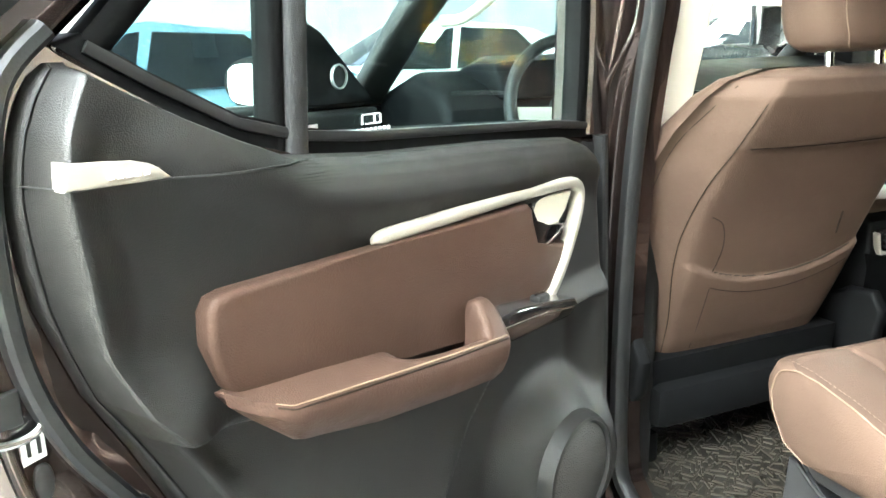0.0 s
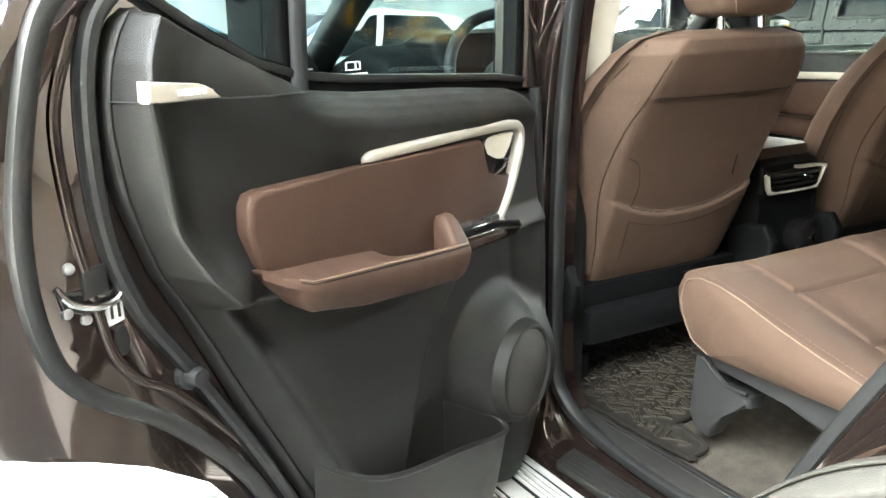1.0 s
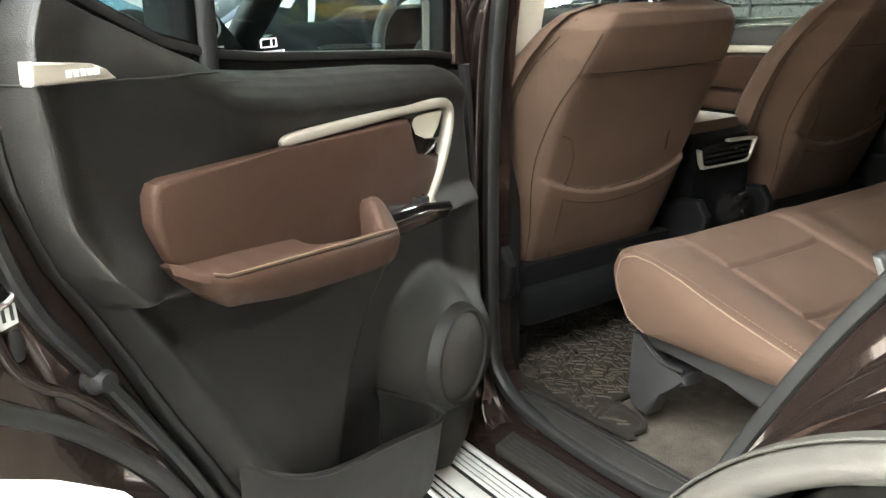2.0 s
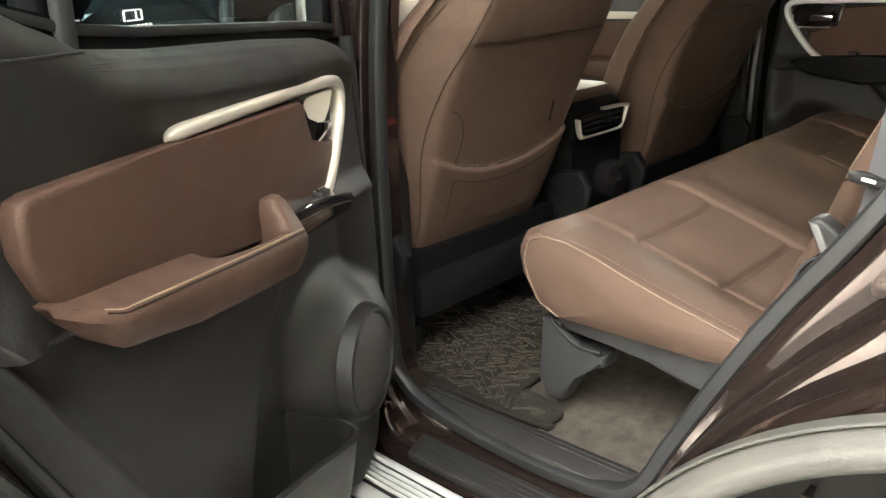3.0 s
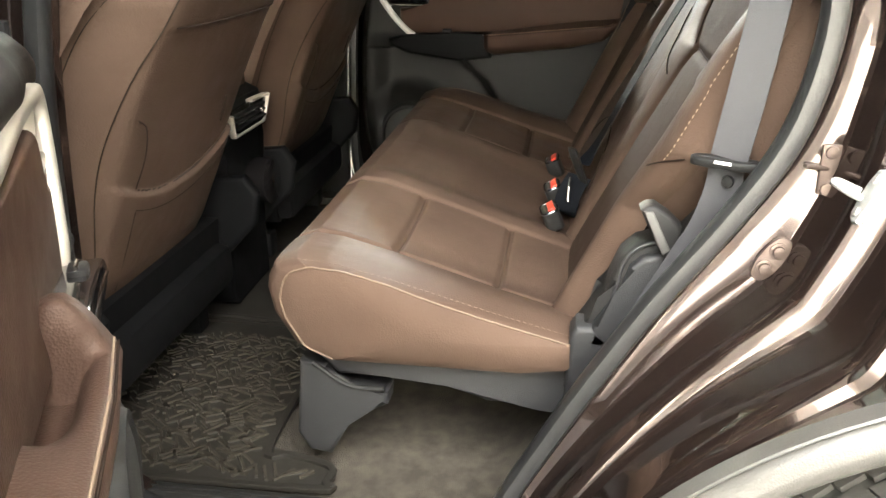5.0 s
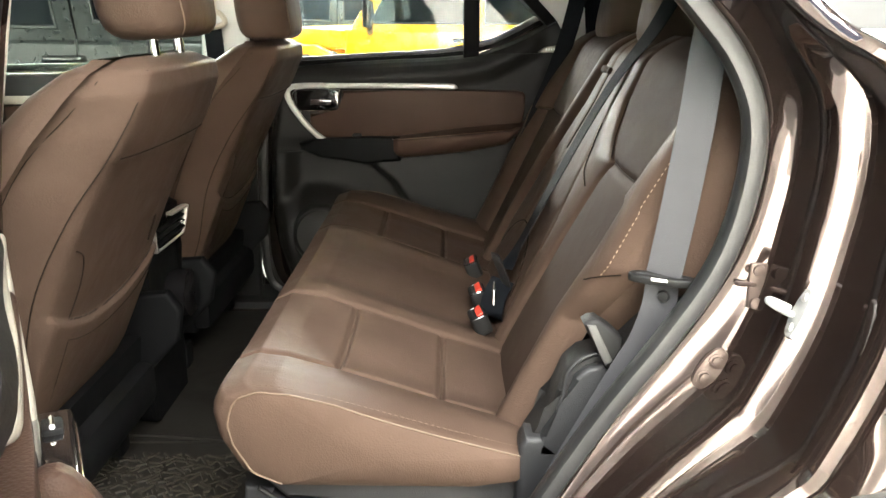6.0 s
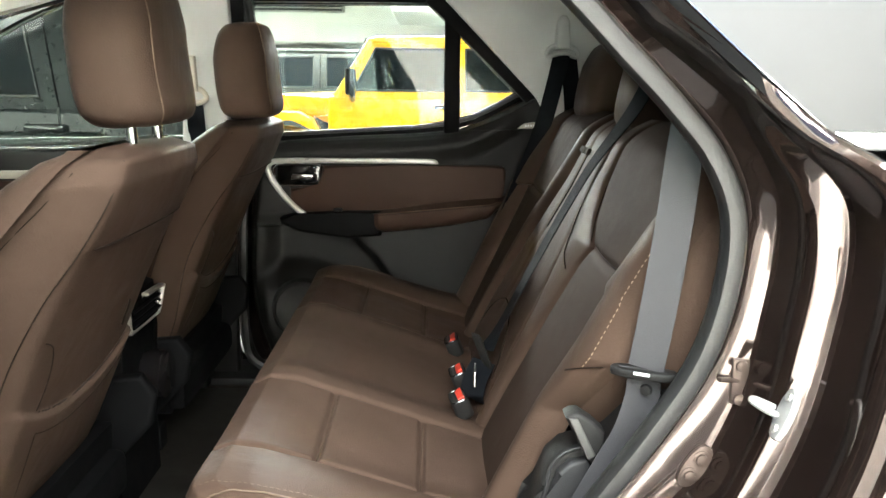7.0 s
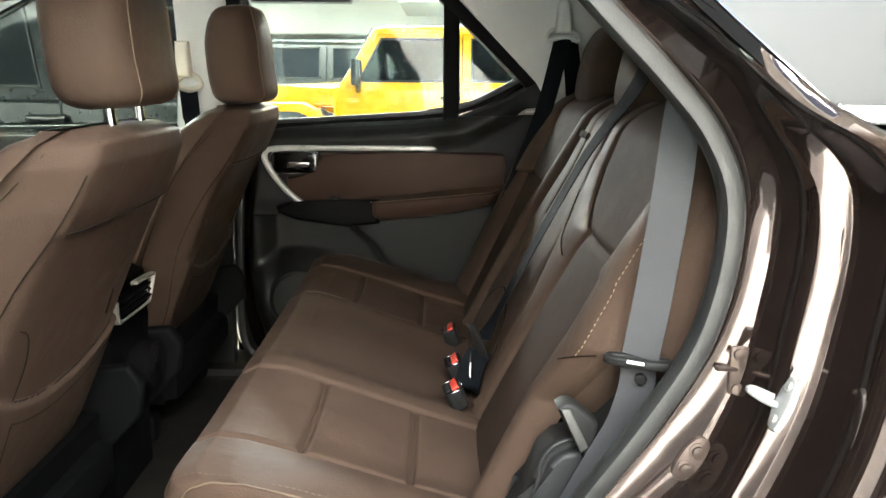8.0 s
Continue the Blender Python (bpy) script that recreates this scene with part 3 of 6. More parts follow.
def car_shell():
    car = thing("car_body", "dark brown metallic off-road estate car with its rear door open", "car")
    part("door_jamb", ring_shell(-1, JAMB), PAINT, car, "glossy painted door jamb", sharp=28)
    part("door_jamb", ring_shell(1, [(0.0, 0.66), (0.0, 0.70), (0.03, 0.72), (0.06, 0.8), (0.09, 0.88)]), PAINT, car, sharp=60)
    path = smooth_path([(-0.700, y, z) for y, z in SEAL], 6, True)
    path = [Vector((-0.700, *seal_line(path, i))) for i in range(len(path))]
    part("door_seal", sweep(path, oblong(0.0125, 0.0140, n=12, e=0.7), (1, 0, 0), True), RUBBER, car, "black rubber door seal")
    path = smooth_path([(0.700, y, z) for y, z in SEAL_FAR], 4, True)
    part("door_seal", sweep(path, oblong(0.012, 0.016, n=8, e=0.7), (1, 0, 0), True), RUBBER, car)
    # outer rear quarter, behind the opening and round the wheel arch
    ring = smooth_path([(0, y, z) for y, z in SEAL], 10, True)
    edge = [jamb_point(ring, i, 0.098) for i in range(len(ring)) if ring[i].y < -0.10 and ring[i].z < 1.40]
    quarter = [(y, z) for y, z in edge if 0.60 < z < 1.364]
    # the panel spreads from the wheel arch out to the jamb and the belt line
    pol = sorted((math.degrees(math.atan2(z - 0.45, y + 0.72)), math.hypot(y + 0.72, z - 0.45)) for y, z in quarter)
    deg, rad = [p[0] for p in pol], [p[1] for p in pol]

    def quarter_at(a, b):
        th = 16 + 146 * a
        out = lin(deg, rad, th) if th < deg[-1] else min(0.915 / math.sin(radians(th)), 1.3)
        r = 0.53 + (out - 0.53) * b
        d = r - 0.53
        z = 0.45 + r * math.sin(radians(th))
        x = 0.884 + 0.008 * math.exp(-(d / 0.075) ** 2) + 0.012 * math.sin(math.pi * b) - 0.010 * math.exp(-((d - 0.15) / 0.06) ** 2) * ss(0, 0.3, 1 - b)
        # the front part flares out towards the arch
        side = ss(80, 60, th)
        x = x * (1 - side) + side * (0.872 + 0.044 * (1 - b))
        x -= (0.022 - 0.012 * side) * ss(0.95, 1.0, b) * ss(82, 76, th)
        # the shoulder rolls in to the glass
        x += (0.790 - x) * ss(1.28, 1.40, z)
        return (-x, -0.72 + r * math.cos(radians(th)), z)
    part("rear_quarter_panel", sheet(quarter_at, 90, 40), PAINT, car, "glossy rear quarter panel", sharp=60)
    part("rear_quarter_panel", sheet(lambda a, b: (-quarter_at(a, b)[0], *quarter_at(a, b)[1:]), 40, 16), PAINT, car, sharp=60)
    # side glass behind the door: raked edge, black gasket, bright bead
    def lean(y, z, d):
        return (-(0.792 - 0.30 * (z - 1.37) - d), y, z)
    rake = [(-0.513, 1.363), (-0.497, 1.378), (-0.470, 1.402), (-0.442, 1.427), (-0.416, 1.451), (-0.390, 1.476), (-0.363, 1.501), (-0.29, 1.566), (-0.22, 1.625), (-0.14, 1.68)]
    part("quarter_glass", prism(rake + [(-1.5, 1.68), (-1.75, 1.363)], lean, 0.0, 0.006), SIDE_GLASS, car, "side glass, its pale reflection painted as grey")
    part("glass_gasket", prism(rake + [(y + 0.019, z) for y, z in reversed(rake)], lean, -0.007, 0.010, 0.0015), GASKET, car, "black glass gasket")
    part("glass_bead", tube([lean(y - 0.001, z, -0.007) for y, z in rake], 0.0016, 6, steps=2), CHROME, car, "bright bead round the side glass")
    part("roof_quarter_panel", prism([(-0.345, 1.501), (-0.25, 1.572), (-0.15, 1.635), (0.3, 1.66), (0.3, 1.78), (-1.6, 1.78), (-1.5, 1.684), (-0.13, 1.684), (-0.205, 1.625), (-0.275, 1.566)], lean, 0.0, 0.012), PAINT, car)
    part("belt_moulding", sweep([Vector((-0.803, -0.508, 1.364)), Vector((-0.806, -0.8, 1.363)), Vector((-0.806, -1.9, 1.365))], oblong(0.010, 0.006, e=0.7), (1, 0, 0)), CHROME, car, "chrome belt moulding")
    # wheel-arch cladding
    pth = [Vector((-0.905, y, z)) for y, z in ellipse_arch(0.534, 60, -8, 170)]
    clad = [(-0.021, -0.012), (-0.022, 0.002), (-0.019, 0.010), (-0.012, 0.016), (-0.004, 0.0195), (0.004, 0.021), (0.012, 0.019), (0.018, 0.013), (0.021, 0.004), (0.0215, -0.006), (0.021, -0.05), (0.014, -0.05)]
    part("wheel_arch_cladding", sweep(pth, clad, (-1, 0, 0)), CLADDING, car, "grey wheel-arch cladding", sharp=60)
    part("cladding_edge", sweep([Vector((-0.906, y, z)) for y, z in ellipse_arch(0.558, 60, 10, 160)], oblong(0.0022, 0.012, n=8), (-1, 0, 0)), CLADDING, car)
    inner = ellipse_arch(0.52, 30, -20, 190)
    bm = bmesh.new()
    g = [[bm.verts.new((x, y, z)) for y, z in inner] for x in (-0.90, -0.6)]
    for j in range(len(inner) - 1):
        bm.faces.new((g[0][j], g[0][j + 1], g[1][j + 1], g[1][j]))
    part("wheel_arch_liner", bm, PLASTIC_GREY, car, "grey wheel-arch liner")
    part("wheel_arch_wall", prism(inner, lambda y, z, d: (d, y, z), -0.62, -0.60), PLASTIC, car)
    clip = part("liner_clip", lathe([(0.004, 0.006), (0.008, 0.005), (0.009, 0.002), (0.015, 0.001), (0.015, -0.02)], 14, Matrix.Translation((-0.84, -0.287, 0.715)) @ Matrix.Rotation(radians(-50), 4, "X")), STEEL, car)
    # sill: rocker panel, scuff plate, inner carpet edge
    part("rocker_panel", prism([(-0.735, 0.575), (-0.785, 0.566), (-0.802, 0.555), (-0.808, 0.53), (-0.80, 0.42), (-0.76, 0.36), (-0.66, 0.36), (-0.66, 0.575)],
         lambda x, z, y: (x, y, z), -0.185, 1.45, 0.006), PAINT, car, sharp=50)
    part("inner_sill", prism([(-0.640, 0.585), (-0.640, 0.606), (-0.652, 0.614), (-0.672, 0.617), (-0.70, 0.607), (-0.705, 0.585)], lambda x, z, y: (x, y, z), -0.14, 0.36, 0.004), SILL, car, "black ribbed inner sill trim")
    for k in range(2):
        part("sill_rib", box((-0.662 - 0.010 * k, 0.10, 0.6168), (0.003, 0.42, 0.002), 0.0008), SILL, car)
    sc = part("scuff_plate", prism([(0.245, -0.742), (-0.075, -0.735), (-0.075, -0.792), (0.225, -0.797)], lambda y, x, z: (x, y, z), 0.560, 0.584, 0.006), SILL, car, "black ribbed plastic scuff plate")
    for k in range(5):
        part("scuff_rib", box((-0.752 - 0.011 * k, 0.075, 0.5855), (0.003, 0.27, 0.0022), 0.0008), SILL, sc)
    # B pillar, centre, left and right
    part("upper_pillar_trim", prism([(0.385, 1.21), (0.352, 1.45), (0.362, 1.70), (0.49, 1.70), (0.48, 1.45), (0.50, 1.21)],
         lambda y, z, x: (x - 0.06 * max(0, z - 1.25), y, z), 0.665, 0.69, 0.008), TRIM_GREY, car, "pale pillar trim")
    part("b_pillar_trim", prism([(0.37, 0.60), (0.37, 0.95), (0.355, 1.207), (0.47, 1.207), (0.49, 0.95), (0.50, 0.60)], lambda y, z, x: (x, y, z), 0.665, 0.69, 0.008), PLASTIC, car)
    part("b_pillar_trim", prism([(0.395, 0.60), (0.395, 0.95), (0.385, 1.208), (0.47, 1.208), (0.49, 0.95), (0.50, 0.60)], lambda y, z, x: (x, y, z), -0.69, -0.60, 0.012), PLASTIC, car)
    part("upper_pillar_trim", prism([(0.385, 1.210), (0.345, 1.45), (0.355, 1.70), (0.45, 1.70), (0.44, 1.45), (0.47, 1.210)],
         lambda y, z, x: (-(x - 0.10 * max(0, z - 1.25)), y, z), 0.565, 0.69, 0.012), CREAM, car, "cream upper pillar trim")
    part("b_pillar_panel", prism([(0.385, 0.50), (0.385, 0.95), (0.372, 1.20), (0.335, 1.45), (0.355, 1.70), (0.42, 1.70), (0.40, 1.45), (0.42, 1.20), (0.45, 0.95), (0.45, 0.50)],
         lambda y, z, x: (-(x - 0.12 * max(0, z - 1.25)), y, z), 0.70, 0.752, 0.008), PAINT, car)
    # roof, headliner, far upper trim
    part("roof", sheet(lambda a, b: (-0.66 + 1.32 * a, 1.25 - 3.2 * b, 1.76 + 0.07 * math.sin(math.pi * a)), 12, 12, 0.01), PAINT, car)
    part("headliner", sheet(lambda a, b: (-0.62 + 1.24 * a, 1.15 - 3.0 * b, 1.700 + 0.055 * math.sin(math.pi * a) ** 0.5), 14, 10, 0.008), HEADLINER, car, "pale cloth headliner")
    for s in (-1, 1):
        part("roof_rail_trim", prism([(1.0, 1.55), (0.6, 1.66), (0.3, 1.665), (-0.05, 1.655), (-0.2, 1.63), (-0.9, 1.66), (-1.6, 1.66), (-1.6, 1.75), (1.0, 1.75)],
             lambda y, z, x: (s * (x - 0.25 * max(0, z - 1.55)), y, z), 0.66, 0.69, 0.005), HEADLINER, car)
    # far rear side trim with the third-row window
    part("c_pillar_trim", prism([(-0.145, 1.655), (-0.425, 1.375), (-0.47, 1.32), (-0.52, 1.2), (-0.52, 1.1), (-0.85, 1.1), (-0.85, 1.70), (-0.145, 1.70)],
         lambda y, z, x: (x - 0.12 * max(0, z - 1.25), y, z), 0.68, 0.70, 0.008), TRIM_GREY, car, "pale grey pillar trim")
    part("side_trim", prism([(-0.46, 1.30), (-0.5, 0.60), (-2.0, 0.60), (-2.0, 1.70), (-0.85, 1.70), (-0.85, 1.3)], lambda y, z, x: (x, y, z), 0.69, 0.72), TRIM_GREY, car)
    part("side_trim", prism([(-0.50, 1.60), (-0.46, 1.10), (-0.35, 0.60), (-2.0, 0.60), (-2.0, 1.70), (-0.5, 1.70)], lambda y, z, x: (-x, y, z), 0.665, 0.675), PLASTIC, car)
    part("tailgate", prism([(-0.7, 0.5), (0.7, 0.5), (0.66, 1.72), (-0.66, 1.72)], lambda x, z, y: (x, y, z), -2.0, -1.95), PLASTIC, car)
    # floor
    part("floor_carpet", sheet(lambda a, b: (-0.66 + 1.32 * a, 1.55 - 1.72 * b, 0.598 + 0.004 * noise.noise((a * 9, b * 12, 0))), 24, 30, 0.02), CARPET, car, "worn brown-grey carpet")
    part("seat_riser", sheet(lambda a, b: (-0.62 + 1.24 * a, -0.08 - 0.25 * b, 0.600 + 0.13 * ss(0.25, 1.0, b)), 10, 10, 0.02), CARPET, car)
    part("load_floor", box((0, -1.2, 0.66), (1.3, 1.7, 0.04)), CARPET, car)
    part("inner_sill", box((0.70, 0.45, 0.565), (0.17, 2.3, 0.11), 0.015), PLASTIC, car)
    part("underbody", box((0, 0, 0.48), (1.3, 3.6, 0.14)), PLASTIC, car)
    # front end closing
    part("bulkhead", box((0, 1.6, 0.8), (1.4, 0.06, 0.8)), PLASTIC, car)
    part("bonnet", prism([(1.62, 0.92), (1.62, 1.04), (2.0, 1.03), (2.6, 0.97), (2.75, 0.86), (2.75, 0.6), (1.62, 0.6)], lambda y, z, x: (x, y, z), -0.78, 0.78, 0.05), PAINT, car)
    part("windscreen", prism([(-0.72, 0.0), (0.72, 0.0), (0.58, 1.0), (-0.58, 1.0)], lambda x, q, d: (x, 1.68 - 0.72 * q + d, 1.13 + 0.55 * q), 0, 0.006), GLASS, car).visible_shadow = False
    for s in (-1, 1):
        part("a_pillar", sweep([Vector((s * 0.76, 1.62, 1.12)), Vector((s * 0.70, 1.25, 1.42)), Vector((s * 0.62, 0.88, 1.68))], oblong(0.045, 0.03), (0, 1, 1)), PLASTIC_SOFT, car)
    part("grab_handle", tube([(-0.665, 1.13, 1.42), (-0.625, 1.09, 1.425), (-0.600, 0.98, 1.475), (-0.605, 0.92, 1.515), (-0.64, 0.90, 1.55)], 0.013, 10), CREAM, car, "cream pillar grab handle")
    # small parts on the jamb: striker, brackets, bolts
    m = Matrix.Translation((-0.803, -0.488, 1.109)) @ Matrix.Rotation(radians(-62), 4, "X") @ Matrix.Scale(0.82, 4)
    diamond = [(0.0, 0.031), (-0.009, 0.028), (-0.0145, 0.014), (-0.016, 0.0), (-0.0145, -0.014), (-0.009, -0.028), (0.0, -0.031), (0.009, -0.028), (0.0145, -0.014), (0.016, 0.0), (0.0145, 0.014), (0.009, 0.028)]
    st = part("striker", prism(diamond, lambda a, b, d: m @ Vector((a - b * 0.25, b, d)), -0.004, 0.005, 0.002), PALE_ZINC, car, "pale zinc door striker plate")
    part("striker_loop", tube([m @ Vector(v) for v in ((0.006, 0.006, 0.003), (0.012, 0.007, 0.022), (0.018, 0.006, 0.034), (0.023, 0.004, 0.026), (0.021, 0.002, 0.004))], 0.0036, 8), PALE_ZINC, st)
    for q in (-0.019, 0.019):
        part("striker_bolt", lathe([(0.002, 0.003), (0.005, 0.0025), (0.006, 0.0)], 12, m @ Matrix.Translation((-q * 0.25, q, 0.005))), STEEL, st)
    m = Matrix.Translation((-0.7125, -0.437, 1.013)) @ Matrix.Rotation(radians(-90), 4, "Y") @ Matrix.Rotation(radians(-32), 4, "Z")
    br = part("anchor_plate", prism(oblong(0.026, 0.012, n=20, e=0.8), lambda a, b, d: m @ Vector((a, b, d)), -0.004, 0.0025, 0.001), DULL_STEEL, car, "bolted seat-belt anchor plate")
    for dx in (-0.011, 0.011):
        part("bolt", lathe([(0.003, 0.005), (0.0055, 0.0045), (0.006, 0.002), (0.009, 0.0015), (0.009, 0.0)], 14, m @ Matrix.Translation((dx, 0, 0.002))), DULL_STEEL, br)
    bk = part("hinge_bracket", box((-0.7110, -0.478, 1.108), (0.006, 0.018, 0.050), 0.002), DULL_STEEL, car, "dull steel bracket on the jamb")
    for dz in (-0.024, 0.022):
        part("bolt", lathe([(0.002, 0.003), (0.006, 0.0025), (0.0065, 0.0)], 12, Matrix.Translation((-0.7140, -0.478, 1.108 + dz * 0.8)) @ Matrix.Rotation(radians(-90), 4, "Y")), DULL_STEEL, bk)
    part("bracket_tab", box((-0.7125, -0.470, 1.110), (0.008, 0.036, 0.005), 0.002, rot=(8, 0, 20)), DULL_STEEL, bk)
    return car


def side_step():
    t = thing("side_step", "black side step with ribbed bright metal tread", "side step")
    part("step_board", prism([(-0.985, 0.500), (-1.005, 0.530), (-0.99, 0.558), (-0.975, 0.563), (-0.812, 0.563), (-0.810, 0.53)], lambda x, z, y: (x, y, z), -0.25, 1.4, 0.008), PLASTIC, t)
    for x, w in ((-0.822, 0.014), (-0.840, 0.006), (-0.851, 0.006), (-0.862, 0.006), (-0.873, 0.006), (-0.902, 0.034), (-0.930, 0.006), (-0.942, 0.006), (-0.956, 0.010)):
        part("tread_strip", sweep([Vector((x, -0.24, 0.563)), Vector((x, 1.38, 0.563))], oblong(w / 2, 0.006, n=12, e=0.8), (0, 0, 1)), TREAD, t)


def rear_wheel(car):
    c, r, w = (-0.775, -0.72, 0.45), 0.392, 0.265
    m = Matrix.Translation(c) @ Matrix.Rotation(radians(90), 4, "Y")
    t = part("wheel", lathe([(0.235, -w / 2 + 0.02), (0.30, -w / 2), (0.365, -w / 2 + 0.006), (r - 0.008, -w / 2 + 0.03), (r - 0.008, w / 2 - 0.03), (0.365, w / 2 - 0.006), (0.30, w / 2), (0.235, w / 2 - 0.02)], 64, m), TYRE, car, "worn treaded tyre")
    tread = bmesh.new()
    for k in range(72):
        for q, off in ((-0.095, 0.0), (-0.035, 0.4), (0.035, 0.1), (0.095, 0.6)):
            a = 2 * math.pi * (k + off) / 72
            mm = m @ Matrix.Rotation(a, 4, "Z") @ Matrix.Translation((r - 0.005, 0, q)) @ Matrix.Rotation(radians(18 if abs(q) < 0.05 else -14), 4, "X")
            bmesh.ops.create_cube(tread, size=1, matrix=mm @ Matrix.Diagonal((0.007, 0.030, 0.060, 1)))
    tagged(part("tread_relief", tread, TYRE, t), kind="stuff")
    part("rim", lathe([(0.02, -0.05), (0.08, -0.06), (0.10, -0.04), (0.22, -0.02), (0.238, -w / 2 + 0.02), (0.238, w / 2 - 0.02)], 40, m), SILVER_PAINT, t)

# ---------------------------------------------------------------- the rear doors
# Door axes: u from the hinge towards the latch, w inwards, z up.
PANEL_Z = [0.575, 0.60, 0.62, 0.70, 0.75, 0.84, 0.92, 1.0, 1.06, 1.12, 1.20, 1.233, 1.247, 1.262, 1.272, 1.284, 1.31, 1.330, 1.352, 1.368, 1.376]
FRONT_U = [0.10, 0.045, 0.030, 0.005, -0.010, -0.020, -0.020, -0.018, -0.014, -0.006, 0.006, 0.022, 0.060, 0.240, 0.440, 0.560, 0.630, 0.674, 0.716, 0.745, 0.765]
REAR_U = [0.47, 0.49, 0.503, 0.552, 0.588, 0.634, 0.678, 0.716, 0.745, 0.778, 0.806, 0.811, 0.812, 0.813, 0.813, 0.812, 0.808, 0.803, 0.794, 0.783, 0.772]


def shelf_z(u):
    return lin([0.0, 0.20, 0.34, 0.65, 0.755, 0.82], [1.030, 1.032, 1.040, 1.079, 1.096, 1.120], u)


RIDGE_Z = [0.575, 0.70, 0.817, 0.93, 1.032, 1.084, 1.118, 1.165, 1.24, 1.295, 1.327, 1.365, 1.376]
RIDGE_U = [0.430, 0.500, 0.578, 0.640, 0.702, 0.737, 0.765, 0.782, 0.788, 0.794, 0.786, 0.766, 0.760]


def swell(u, z):
    """How far the upper field and what lies on it stand out towards the latch end."""
    return 0.006 * ss(0.15, 0.6, u)


def panel_w(u, z):
    fu, ru = lin(PANEL_Z, FRONT_U, z), lin(PANEL_Z, REAR_U, z)
    ridge = min(lin(RIDGE_Z, RIDGE_U, z), ru - 0.012)
    sz = shelf_z(u)
    dz = z - sz
    up = ss(-0.017, -0.011, dz)
    # upper field, dished behind the ridge and swept out to the ledge below it
    field = 0.052 + swell(u, z) - 0.014 * ss(0.24, 0.08, u) * ss(1.02, 1.06, z)
    inside = ridge - u
    field += 0.010 * math.exp(-(max(0.0, inside) / 0.020) ** 2) * ss(1.36, 1.30, z)
    ledge = 0.034 * (1 - ss(-0.004, 0.085, dz)) ** 1.6 if dz > -0.004 else 0.034 - 0.020 * ss(-0.004, -0.015, dz)
    field += max(0.0, ledge) * (0.40 * ss(0.56, 0.63, u) + 0.60 * ss(0.68, 0.73, u))
    # soft roll under the window line
    field += 0.020 * math.exp(-((z - lin([0, 0.46, 0.584, 0.77], [1.212, 1.232, 1.25, 1.34], u)) / 0.030) ** 2) * ss(0.03, 0.09, inside) * (0.6 + 0.4 * ss(0.35, 0.55, u)) * ss(0.77, 0.66, u)
    # lower panel with its ridge, and the deep well ahead of it
    low = 0.050 + 0.010 * math.exp(-(max(0.0, inside) / 0.018) ** 2)
    edge = lin([0.62, 0.75, 0.86, 0.933, 0.972, 1.04], [0.46, 0.425, 0.384, 0.338, 0.295, 0.24], z)
    low -= 0.034 * (1 - ss(edge - 0.030, edge + 0.004, u)) * ss(0.03, 0.09, u - fu)
    w = low + (field - low) * up
    # steep flange with a lip down the latch end
    f = (ru - u) / max(0.008, ru - ridge)
    if f < 1.0:
        w = lin([0.0, 0.10, 0.26, 0.34, 0.84, 1.0], [0.006, 0.021, 0.025, 0.023, w - 0.004, w], f)
    w *= 0.25 + 0.75 * ss(0.0, 0.022, u - fu)
    # rounded shoulder below the window
    drop = lin([0.022, 0.06, 0.24, 0.44, 0.56, 0.63], [1.236, 1.250, 1.264, 1.274, 1.286, 1.312], u) - z
    w *= 1 - ss(0.63, 0.54, u) * (1 - lin([0.0, 0.003, 0.010, 0.020, 0.032, 0.046], [0.10, 0.42, 0.70, 0.87, 0.96, 1.0], drop))
    # loudspeaker mound
    d = math.hypot(u - 0.130, z - 0.786)
    w += 0.056 * (1 - ss(0.074, 0.155, d)) * ss(0.0, 0.05, u - fu)
    return max(0.006, w)


